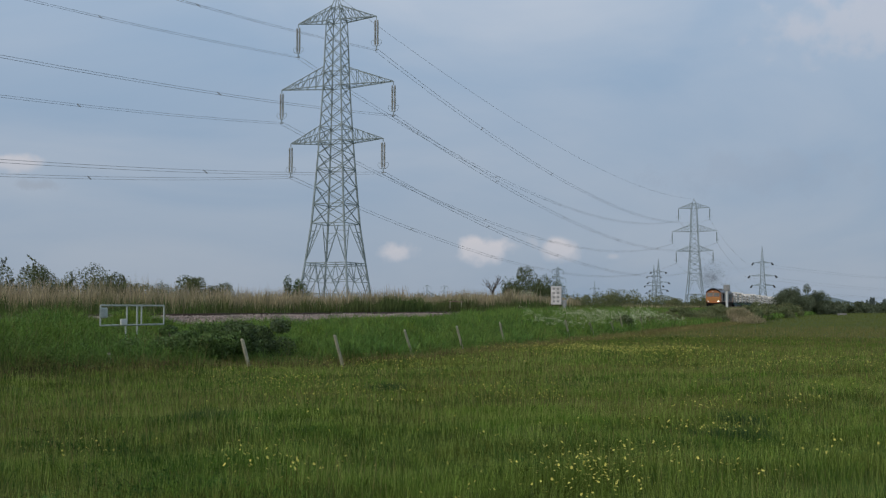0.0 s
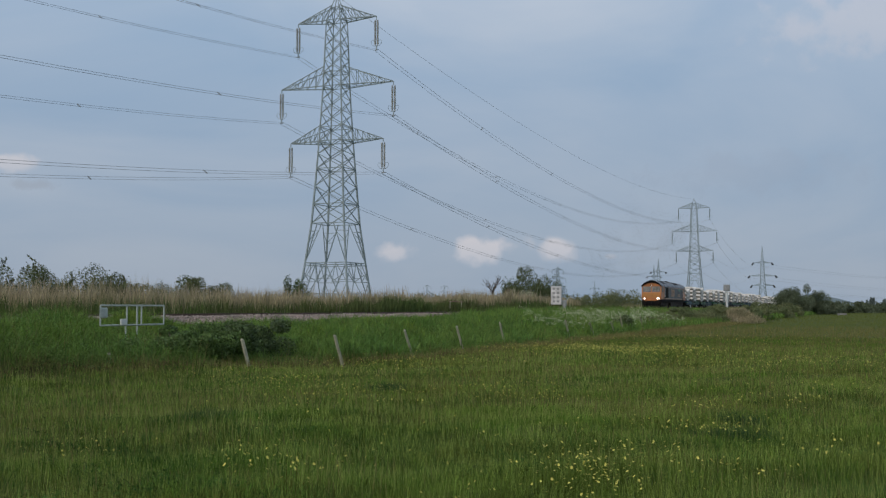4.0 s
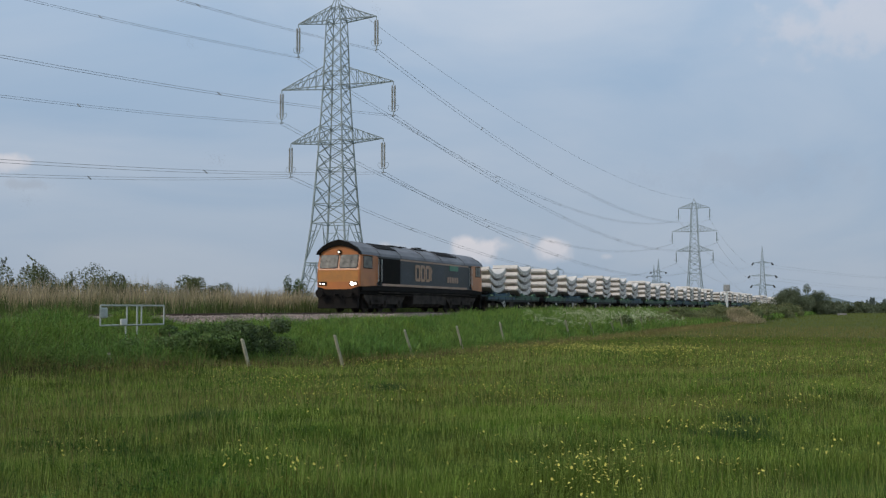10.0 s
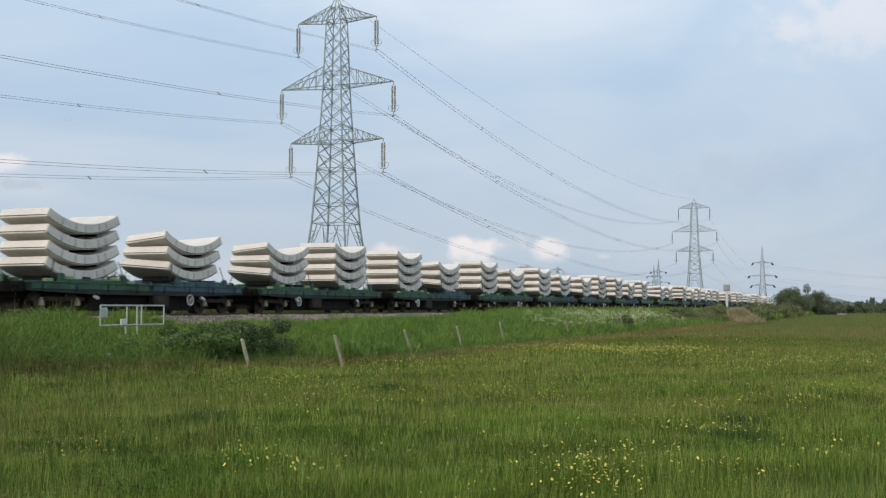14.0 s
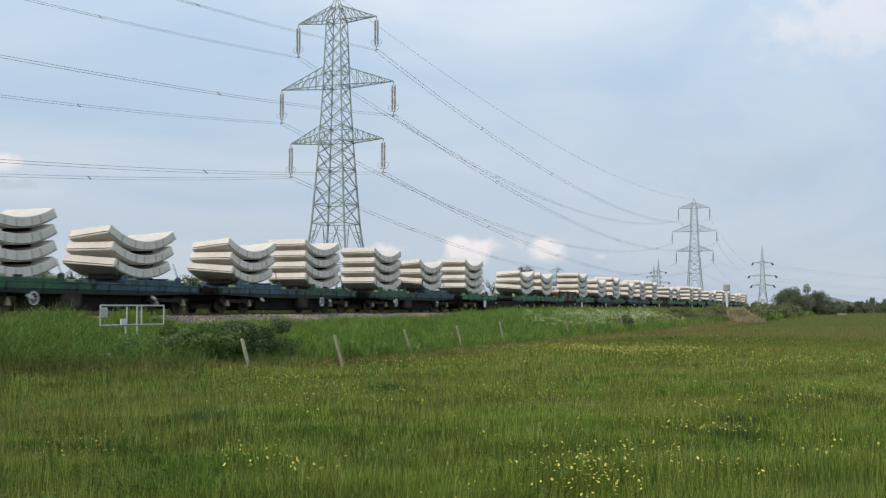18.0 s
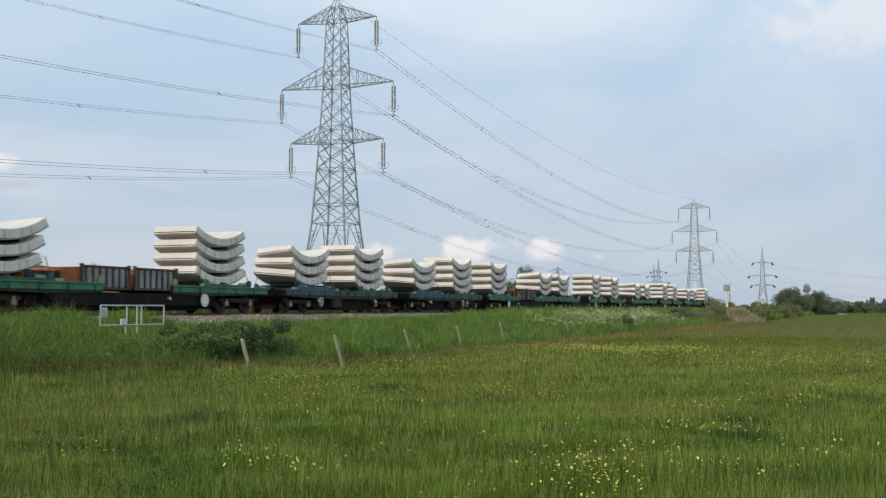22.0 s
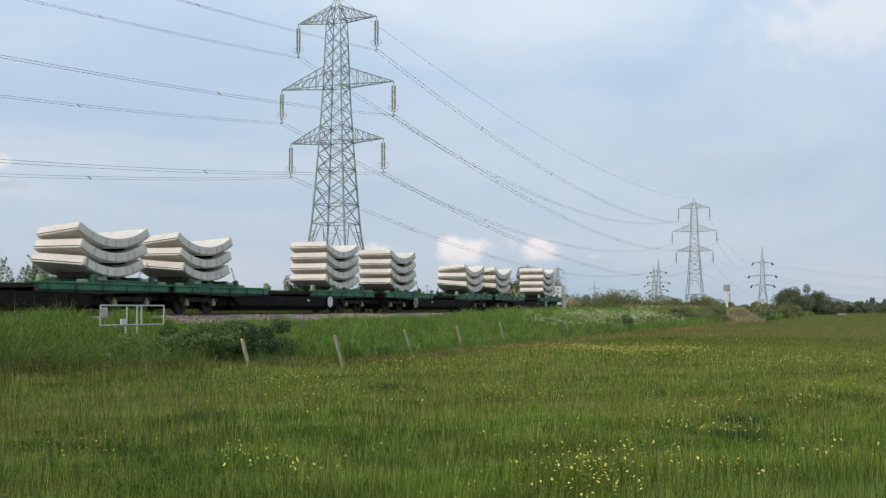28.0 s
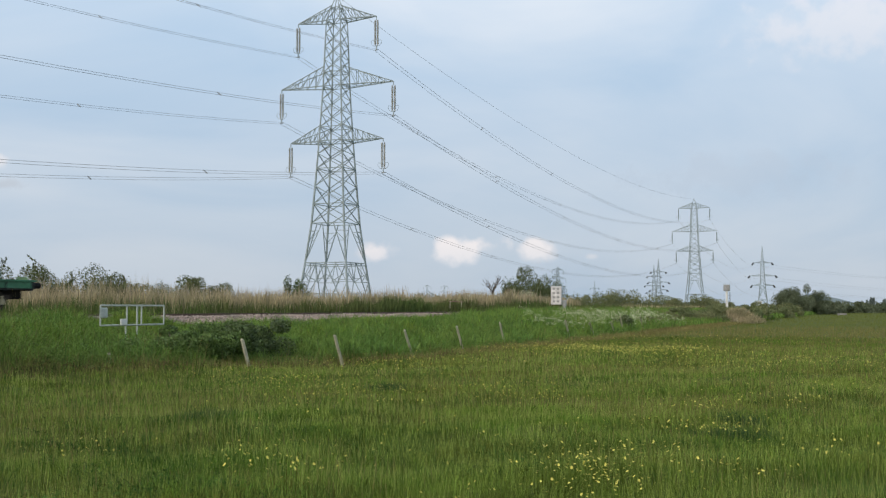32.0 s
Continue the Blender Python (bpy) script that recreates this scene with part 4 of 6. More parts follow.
pylon(pose(1245.6, 339.5, 0, 0, 0, 30), "distant lattice pylon across the marsh", fat=1.25)
pylon(pose(1911, 454, 0, 0, 0, 20), "far lattice pylon near the horizon", tension=True, fat=1.5)
pylon(pose(1905, 770, -4, 0, 0, 20), "far lattice pylon near the horizon", fat=1.5)
pylon(pose(1930, 745, -4, 0, 0, 20), "far lattice pylon near the horizon", fat=1.5)


def conductor(a, b, sag, twin, r, label):
    """A hanging line from a to b, with spacers where it is a twin bundle."""
    a, b = Vector(a), Vector(b)
    top = empty("power_line")
    side = Vector((b - a).cross(Vector((0, 0, 1)))).normalized()
    at = lambda u: a.lerp(b, u) - Vector((0, 0, 4 * sag * u * (1 - u)))
    for s in ((-0.2, 0.2) if twin else (0,)):
        cu = bpy.data.curves.new("wire", 'CURVE')
        cu.dimensions, cu.bevel_depth, cu.bevel_resolution, cu.use_fill_caps = '3D', r, 1, True
        sp = cu.splines.new('POLY')
        n = 64
        sp.points.add(n)
        for k in range(n + 1):
            p = at(k / n) + side * s + Vector((0, 0, 0.8 * s))
            sp.points[k].co = (*p, 1)
        cu.materials.append(M_WIRE)
        w = new("wire", cu)
        w.parent = top
    for p in (a, b):
        bm = bmesh.new()
        strut(bm, p - side * 0.3 + Vector((0, 0, 0.02)), p + side * 0.3 + Vector((0, 0, 0.02)), 0.12)
        part("yoke", bm, M_WIRE, top)
    if twin:
        L = (b - a).length
        for d in [47.5, 95, 150, 205, 255, L - 45]:
            if d < L - 10:
                bm = bmesh.new()
                p = at(d / L)
                strut(bm, p - side * 0.27 - Vector((0, 0, 0.2)), p + side * 0.27 + Vector((0, 0, 0.2)), 0.10)
                part("spacer", bm, M_WIRE, top)
    return tagged(top, label, "power line", group="conductors of the power line")


ZT = lambda z: dict(zip([a[0] for a in ARMS], [b[0] - 1.2 for b in STRAIN_ARMS]))[z]
for z, reach, deep in ARMS:
    for s in (-1, 1):
        e = lambda P, dz=0.0: (P[0], P[1] + s * reach, z - 5.2 + dz)
        conductor(e(P1), e(P0), 12.5, True, 0.019, "twin bundle conductor sagging from the pylon")
        conductor(e(P1), e(P2, -0.6), 10.2, True, 0.025, "twin bundle conductor between two pylons")
        conductor(e(P2, -0.6), (P3[0] - s * reach * 0.139 - 3.56, P3[1] + s * reach * 0.99 - 0.5, ZT(z)), 10.5, False, 0.035, "conductor running on to the strain pylon")
conductor((P1[0], P1[1], 50.5), (P0[0], P0[1], 50.5), 8.5, False, 0.013, "thin earth wire at the pylon tops")
conductor((P1[0], P1[1], 50.5), (P2[0], P2[1], 50.0), 7.0, False, 0.022, "thin earth wire at the pylon tops")
for z, reach, deep in ARMS:
    for s in (-1, 1):
        conductor((P3[0] - s * reach * 0.139 + 3.56, P3[1] + s * reach * 0.99 + 0.5, ZT(z)), (1250 + s * reach * 0.643 - 2.76, -190 + s * reach * 0.766 + 2.31, ZT(z)), 9, False, 0.04, "conductor running from the strain pylon over the field")


# ---- train ----
MOVING = []          # (thing, distance behind the cab front, height over the rail, extra turn)


def rides(ob, s, z=0.0, dy=0.0):
    """Put a thing on the train: s metres behind the cab front."""
    MOVING.append((ob, s, z, dy))
    ob.matrix_basis = pose(FRONT + s, TRACK + dy, RAIL + z)
    return ob


ROOF_P = [(1.34, 3.16), (1.27, 3.33), (0.98, 3.60), (0.52, 3.85), (0.0, 3.98)]


def roof_ring(x, k=1.0, drop=0.0):
    r = [(y * k, z - drop) for y, z in ROOF_P]
    pts = [(-y, z) for y, z in r] + [(y, z) for y, z in r[-2::-1]]
    return [(x, y, z) for y, z in pts]


WHEELS = []          # (wheelset, place on its bogie, tread radius)
TREADS = {}


def wheelset(r, gauge=0.74):
    """Two spoked-plate wheels on an axle, built about the axle's middle; alike sets share one mesh."""
    if r not in TREADS:
        bm = bmesh.new()
        for s in (-1, 1):
            rod(bm, (0, 0, 0), (0, s * 0.001, 0), 0.01, 4)
            rod(bm, (0, s * (gauge - 0.06), 0), (0, s * (gauge + 0.07), 0), r, 20)
            rod(bm, (0, s * (gauge + 0.07), 0), (0, s * (gauge + 0.12), 0), r * 0.35, 12)
            for k in range(6):
                t = math.pi * k / 3
                box(bm, (r * 0.62 * math.cos(t), s * (gauge + 0.075), r * 0.62 * math.sin(t)), (0.07, 0.02, 0.07))
        rod(bm, (0, -0.7, 0), (0, 0.7, 0), 0.09, 8)
        me = bpy.data.meshes.new("wheelset")
        bm.to_mesh(me)
        bm.free()
        me.materials.append(M_GRIME)
        TREADS[r] = me
    return TREADS[r]


def bogie(parent, x, axles, r, side, frame_z, mat, span, light=None):
    b = empty("bogie", pose(x, 0, 0))
    b.parent = parent
    for k, a in enumerate(axles):
        w = share("wheelset", wheelset(r), b, pose(a, 0, r))
        WHEELS.append((w, a, r))
    for s in (-1, 1):
        bm = bmesh.new()
        lo, hi = frame_z
        pts = [(-span, hi - 0.12), (-span, hi)]
        pts += [(span, hi), (span, hi - 0.12)]
        for a in sorted(axles, reverse=True):
            pts += [(a + 0.28, lo + 0.12), (a + 0.16, lo - 0.08), (a - 0.16, lo - 0.08), (a - 0.28, lo + 0.12)]
            if a != min(axles):
                pts += [(a - 0.45, lo + 0.10)]
        prism(bm, pts, s * side - 0.05, s * side + 0.05)
        part("side_frame", bm, mat, b)
        for a in axles:
            bm = bmesh.new()
            if light:
                yb = s * (side + 0.10)
                rod(bm, (a, yb, r - 0.08), (a, yb, r + 0.06), 0.10, 10, 0.085)
                rod(bm, (a, yb, r + 0.06), (a, yb, r + 0.14), 0.085, 10, 0.04)
                rod(bm, (a, yb, r + 0.14), (a, yb, r + 0.20), 0.045, 8)
            else:
                box(bm, (a, s * (side + 0.10), r + 0.04), (0.22, 0.12, 0.26), 0.03)
            if light:
                part("axle_box", bm, light, b, "pale marked axle box")
            else:
                part("axle_box", bm, mat, b)
    return b


def flat(bm, pts, y, t):
    """A thin plate with the outline (x, z), on the body side y."""
    prism(bm, pts, y - t, y + t)


def locomotive():
    top = empty("locomotive")
    L = 20.05
    # body side between the cabs
    bm = bmesh.new()
    box(bm, (L / 2, 0, 2.33), (L - 4.2, 2.62, 1.66), 0.02)
    part("body", bm, M_NAVY, top, "dark navy body side")
    # cabs
    for end in (0, 1):
        fx = (lambda x: x) if not end else (lambda x: L - x)
        bm = bmesh.new()
        prism(bm, [(fx(x), z) for x, z in [(0.0, 1.42), (0.0, 2.32), (0.24, 3.17), (2.22, 3.17), (2.22, 1.50), (0.4, 1.42)]], -1.31, 1.31)
        bmesh.ops.bevel(bm, geom=[e for e in bm.edges if all(abs(v.co.x - fx(0)) < 0.3 for v in e.verts) and abs(e.verts[0].co.y - e.verts[1].co.y) < 0.1],
                        offset=0.10, segments=3, affect='EDGES', profile=0.5)
        cab = part("cab", bm, M_ORANGE, top, "orange cab")
        # chin below the lamps
        bm = bmesh.new()
        loft(bm, [[(fx(x), y, z) for y, z in ((-1.18, 1.46), (1.18, 1.46), (1.18, 1.40), (0.75, 1.27), (-0.75, 1.27), (-1.18, 1.40))] for x in (-0.062, 0.10)])
        part("chin", bm, M_ORANGE, cab)
        # end panel
        bm = bmesh.new()
        box(bm, (fx(-0.004), 0, 1.98), (0.012, 2.36, 0.62), 0.002)
        part("end_panel", bm, M_YELLOW_END, cab, "yellow warning panel")
        rake = math.atan2(0.24, 0.85)
        for s in (-1, 1):
            # windscreen
            for nm, sz, off, mt in (("window_frame", (0.03, 1.09, 0.79), -0.004, M_GASKET), ("windscreen", (0.03, 1.03, 0.73), -0.016, M_GLASS)):
                bm = bmesh.new()
                rounded_plate(bm, sz[1], sz[2], sz[0], 0.10, Matrix.Translation((fx(0.118 + off), s * 0.60, 2.79)) @ Matrix.Rotation(rake if not end else -rake, 4, 'Y'))
                part(nm, bm, mt, cab)
            # cab side window and frame
            for nm, grow, off, mt in (("window_frame", 0.05, 0.003, M_BLACK), ("side_window", 0.0, 0.012, M_GLASS)):
                spans = [(0.45, 1.55)] if not end else [(0.40, 0.86), (0.96, 1.40)]
                for a, b in spans:
                    bm = bmesh.new()
                    box(bm, (fx((a + b) / 2), s * (1.31 + off), 2.76), (b - a + 2 * grow, 0.012, 0.62 + 2 * grow), 0.004)
                    part(nm, bm, mt, cab)
            # lamp clusters
            bm = bmesh.new()
            box(bm, (fx(-0.03), s * 0.93, 1.56), (0.08, 0.50, 0.24), 0.03)
            cl = part("lamp_cluster", bm, M_BLACK, cab)
            for dy, r, mt in ((-0.06, 0.085, M_LAMP if not end else M_GREY), (0.13, 0.07, M_LAMP_DIM if not end else M_GREY)):
                bm = bmesh.new()
                rod(bm, (fx(-0.06), s * (0.93 + dy), 1.56), (fx(-0.085), s * (0.93 + dy), 1.56), r * 1.1 if s < 0 else r * 0.55, 14)
                part("headlamp", bm, mt if (s < 0 or dy < 0) else M_LAMP_DIM if not end else M_GREY, cl)
            # wiper, handrail
            bm = bmesh.new()
            rod(bm, (fx(0.02), s * 0.5, 2.40), (fx(0.10), s * 0.75, 2.85), 0.012, 5)
            part("wiper", bm, M_BLACK, cab)
            for hx in (2.30, 2.74):
                bm = bmesh.new()
                rod(bm, (fx(hx), s * 1.37, 1.75), (fx(hx), s * 1.37, 2.95), 0.022, 6)
                for zz in (1.75, 2.95):
                    rod(bm, (fx(hx), s * 1.37, zz), (fx(hx), s * 1.30, zz), 0.018, 6)
                part("handrail", bm, M_WHITE, top, "pale grab rail")
            bm = bmesh.new()
            box(bm, (fx(2.52), s * 1.312, 2.30), (0.36, 0.016, 1.52), 0.004)
            part("cab_door", bm, M_BLACK, top, "dark recessed cab door")
            bm = bmesh.new()
            for k in range(4):
                box(bm, (fx(2.52), s * 1.24, 0.40 + 0.3 * k), (0.46, 0.16, 0.03))
            part("steps", bm, M_GRIME, top)
            # orange sweep behind the cab
            bm = bmesh.new()
            pts = []
            for k in range(9):
                t = -0.5 * math.pi + math.pi * k / 8
                pts.append((fx(2.06 + 0.55 * math.cos(t)), 2.38 + 0.76 * math.sin(t)))
            flat(bm, pts, s * 1.316, 0.004)
            part("cab_sweep", bm, M_ORANGE, top, "curved orange edge of the cab colour")
            bm = bmesh.new()
            rod(bm, (fx(-0.02), s * 0.87, 1.05), (fx(-0.46), s * 0.87, 1.05), 0.09, 10)
            rod(bm, (fx(-0.46), s * 0.87, 1.05), (fx(-0.54), s * 0.87, 1.05), 0.23, 16)
            part("buffer", bm, M_BLACK, top)
        bm = bmesh.new()
        rod(bm, (fx(0.08), 0, 3.30), (fx(0.26), 0, 3.30), 0.12, 16)
        tl = part("lamp_housing", bm, M_BLACK, cab)
        bm = bmesh.new()
        rod(bm, (fx(0.08), 0, 3.30), (fx(0.055), 0, 3.30), 0.045, 16)
        part("top_lamp", bm, M_LAMP_DIM if not end else M_GREY, tl)
        # panel over the windscreens, under the visor
        bm = bmesh.new()
        ins = [(y * 0.90, 3.15 + (z - 3.16) * 0.62) for y, z in ROOF_P]
        loop = [(-y, z) for y, z in ins] + [(y, z) for y, z in ins[-2::-1]]
        loft(bm, [[(fx(x), y, z) for y, z in loop] for x in (0.20, 0.6)])
        part("brow_panel", bm, M_ORANGE, cab)
        # buffer beam and plough
        bm = bmesh.new()
        box(bm, (fx(0.05), 0, 1.08), (0.20, 2.5, 0.62), 0.04)
        part("buffer_beam", bm, M_BLACK, top)
        bm = bmesh.new()
        prism(bm, [(fx(-0.12), 0.25), (fx(-0.02), 0.80), (fx(0.18), 0.80), (fx(0.12), 0.22)], -1.18, 1.18)
        part("plough", bm, M_BLACK, top)
        bm = bmesh.new()
        rod(bm, (fx(-0.02), 0, 0.98), (fx(-0.50), 0, 0.94), 0.06, 8)
        for dy in (-0.45, -0.3, 0.3, 0.45, 0.6):
            rod(bm, (fx(-0.07), dy, 0.95), (fx(-0.16), dy, 0.45), 0.022, 6)
        part("coupling", bm, M_BLACK, top, "coupling hook and brake pipes")
        bm = bmesh.new()
        outer = roof_ring(0, 1.0)
        inner = [(0, y * 0.90, 3.15 + (z - 3.16) * 0.62) for _, y, z in outer]
        for k in range(len(outer) - 1):
            cell = [outer[k], outer[k + 1], inner[k + 1], inner[k]]
            loft(bm, [[(fx(x + (0.10 if i_ > 1 else 0)), y, z) for i_, (_, y, z) in enumerate(cell)] for x in (-0.04, 0.222)])
        bmesh.ops.remove_doubles(bm, verts=bm.verts, dist=0.0005)
        part("visor", bm, M_BLACK, top, "black overhanging roof end")
    # roof, in the lengths that its joints mark
    bm = bmesh.new()
    for a, b, dz in ((0.225, 2.55, 0), (2.56, 9.3, -0.02), (9.31, 16.4, -0.02), (16.41, L - 0.225, 0)):
        loft(bm, [roof_ring(a, 1, -dz), roof_ring(b, 1, -dz)])
    roof = part("roof", bm, M_ROOF, top, "grey ribless roof with dull sheen")
    bm = bmesh.new()
    for x in (2.6, 5.6, 9.3, 12.2, 16.4):
        loft(bm, [roof_ring(x - 0.03, 1.008, -0.012), roof_ring(x + 0.03, 1.008, -0.012)])
    part("roof_joint", bm, M_ROOF, roof)
    for a, b in ((3.0, 5.6), (12.6, 15.8)):
        for s in (-1, 1):
            bm = bmesh.new()
            loft(bm, [[(x, s * 0.95, 3.58), (x, s * 0.30, 3.88), (x, s * 0.30, 3.945), (x, s * 0.98, 3.635)] for x in (a, b)])
            part("roof_grille", bm, M_BLACK, roof, "black roof intake grille")
    bm = bmesh.new()
    for x in (6.6, 8.0, 10.4, 11.4):
        box(bm, (x, 0, 3.96), (0.9, 0.8, 0.05), 0.02)
    part("roof_hatch", bm, M_ROOF, roof)
    bm = bmesh.new()
    box(bm, (11.0, 0.0, 4.02), (0.6, 0.5, 0.12), 0.03)
    part("exhaust", bm, M_BLACK, roof)
    for s in (-1, 1):
        y = s * 1.312
        bm = bmesh.new()
        box(bm, (4.15, y, 2.32), (2.62, 0.02, 1.46), 0.004)
        g = part("radiator_grille", bm, M_BLACK, top, "black ventilation grille")
        bm = bmesh.new()
        for k in range(18):
            box(bm, (4.15, y + s * 0.012, 1.66 + k * 0.078), (2.5, 0.016, 0.03))
        part("louvres", bm, M_BLACK, g)
        bm = bmesh.new()
        for k in range(17):
            box(bm, (11.4, y + s * 0.002, 1.80 + k * 0.073), (11.6, 0.016, 0.024))
        part("body_ribs", bm, M_NAVY, top, "finely corrugated navy side panels")
        bm = bmesh.new()
        box(bm, (11.3, y + s * 0.006, 3.06), (11.7, 0.02, 0.10))
        part("upper_stripe", bm, M_GOLD, top, "thin gold stripe")
        bm = bmesh.new()
        box(bm, (9.9, y + s * 0.006, 1.56), (14.0, 0.02, 0.13))
        part("lower_stripe", bm, M_GOLD, top, "thin gold stripe")
        # operator's mark as plain shapes, fleet mark as bars
        for a, w, z0, z1 in ((7.7, 0.78, 1.88, 2.84), (8.56, 0.72, 1.88, 2.84), (9.36, 0.72, 1.88, 2.84), (10.14, 0.42, 1.88, 2.84)):
            bm = bmesh.new()
            yy, t = y + s * 0.018, 0.012
            box(bm, (a + 0.105, yy, (z0 + z1) / 2), (0.21, t, z1 - z0 - 0.10), 0.003)
            if w > 0.5:
                box(bm, (a + w - 0.105, yy, (z0 + z1) / 2), (0.21, t, z1 - z0 - 0.16), 0.003)
                box(bm, (a + w / 2, yy, z1 - 0.07), (w - 0.12, t, 0.18), 0.003)
                box(bm, (a + w / 2, yy, z0 + 0.07), (w - 0.12, t, 0.18), 0.003)
            else:
                box(bm, (a + 0.20, yy, z1 - 0.30), (0.36, t, 0.13), 0.003)
            part("operator_mark", bm, M_LETTER, top, "large orange painted shape")
        for k in range(5):
            bm = bmesh.new()
            box(bm, (13.28 + 0.42 * k, y + s * 0.018, 2.07), (0.30, 0.012, 0.38), 0.004)
            part("fleet_mark", bm, M_GOLD, top, "pale gold painted bar")
        bm = bmesh.new()
        box(bm, (14.3, y + s * 0.02, 2.84), (1.6, 0.03, 0.34), 0.01)
        part("nameplate", bm, M_PLATE, top, "green nameplate")
        # sill, fuel tank, pipes
        bm = bmesh.new()
        box(bm, (L / 2, s * 1.22, 1.34), (L - 0.6, 0.16, 0.30), 0.02)
        part("sole_bar", bm, M_BLACK, top)
        bm = bmesh.new()
        rod(bm, (2.6, s * 1.26, 1.12), (17.4, s * 1.26, 1.12), 0.035, 6)
        rod(bm, (5.0, s * 1.2, 0.98), (15, s * 1.2, 0.98), 0.025, 6)
        part("sill_pipe", bm, M_GRIME, top)
    bm = bmesh.new()
    loft(bm, [[(x, y, z) for y, z in ((-1.0, 0.32), (1.0, 0.32), (1.25, 0.5), (1.25, 1.0), (1.05, 1.2), (-1.05, 1.2), (-1.25, 1.0), (-1.25, 0.5))] for x in (7.6, 12.4)])
    part("fuel_tank", bm, M_GRIME, top, "grimy underslung fuel tank")
    bm = bmesh.new()
    box(bm, (12.85, 0, 0.72), (0.7, 2.4, 0.6), 0.04)
    part("battery_box", bm, M_GRIME, top)
    bm = bmesh.new()
    box(bm, (L / 2, 0, 1.22), (L - 0.8, 2.3, 0.40))
    # Lower black boxes are added fill that closes the gaps round the bogies.
    box(bm, (L / 2, 0, 0.66), (L - 1.8, 1.1, 0.80))
    for x in (3.75, L - 3.75):
        box(bm, (x, 0, 0.60), (5.6, 1.9, 0.74))
    part("underframe_dark_fill", bm, M_BLACK, top)
    for x in (3.75, L - 3.75):
        bogie(top, x, (-2.0, 0.0, 2.0), 0.52, 1.06, (0.36, 0.98), M_GRIME, 2.85)
    return tagged(top, "orange and navy diesel freight locomotive with lit headlamps", "locomotive")


rides(locomotive(), 0.0)


def handwheel(bm_ring, x, y, z, r, solid):
    if solid:
        rod(bm_ring, (x, y, z), (x, y - 0.03, z), r, 20)
        return
    n = 16
    for k in range(n):
        a, b = 2 * math.pi * k / n, 2 * math.pi * (k + 1) / n
        rod(bm_ring, (x + r * math.cos(a), y, z + r * math.sin(a)), (x + r * math.cos(b), y, z + r * math.sin(b)), 0.024, 5)
    for k in range(3):
        a = math.pi * k / 3
        rod(bm_ring, (x - r * math.cos(a), y, z - r * math.sin(a)), (x + r * math.cos(a), y, z + r * math.sin(a)), 0.010, 5)


def cradle(parent, x, mat, tall):
    """Steel saddle under a stack: cross beams, stanchions and pale fittings."""
    bm = bmesh.new()
    for dx in (-1.05, 1.05):
        box(bm, (x + dx, 0, 1.16 + tall / 2), (0.18, 2.5, 0.12 + tall), 0.01)
    box(bm, (x, 0, 1.12 + tall * 0.3), (2.4, 2.0, 0.08 + tall * 0.4), 0.01)
    c = part("cradle", bm, mat, parent)
    for s in (-1, 1):
        for dx in (-1.6, 1.75):
            bm = bmesh.new()
            box(bm, (x + dx, s * 1.24, 1.25), (0.26, 0.16, 0.30), 0.02)
            box(bm, (x + dx, s * 1.255, 1.41), (0.18, 0.10, 0.05), 0.01)
            part("stanchion", bm, mat, c)
            bm = bmesh.new()
            box(bm, (x + dx + (0.44 if dx < 0 else -0.44), s * 1.20, 1.24), (0.52, 0.14, 0.20), 0.03)
            part("twist_lock", bm, M_WPALE, c, "pale green twist-lock fitting")
        bm = bmesh.new()
        box(bm, (x + 0.08, s * 1.275, 1.10 if mat is M_WBLUE else 1.19), (3.1, 0.03, 0.40 if mat is M_WBLUE else 0.10), 0.01)
        for k in range(4):
            box(bm, (x - 1.2 + 0.85 * k, s * 1.30, 1.10), (0.09, 0.03, 0.38 if mat is M_WBLUE else 0.24), 0.008)
        part("side_plate", bm, mat, c)
        bm = bmesh.new()
        box(bm, (x - 0.25, s * 1.21, 1.27), (0.34, 0.12, 0.12), 0.02)
        part("chock", bm, M_TIMBER, c, "dark timber chock")


def lashings(parent, x, n):
    """Thin chains from the stack's ends down to the deck."""
    ztop = 1.40 + 0.3 if n == 3 else 1.24 + 0.4
    for s in (-1, 1):
        for e in (-1, 1):
            bm = bmesh.new()
            rod(bm, (x + e * 1.72, s * 1.04, ztop + 0.28), (x + e * 2.02, s * 1.16, 1.10), 0.018, 5)
            part("lashing_chain", bm, M_GRIME, parent)


RIB = []


def rib_mesh():
    """The upright stiffener of a wagon side, one mesh for all of them."""
    if not RIB:
        bm = bmesh.new()
        box(bm, (0, 0, 0), (0.06, 0.07, 0.27), 0.008)
        me = bpy.data.meshes.new("side_rib")
        bm.to_mesh(me)
        bm.free()
        me.materials.append(M_WDARK)
        RIB.append(me)
    return RIB[0]


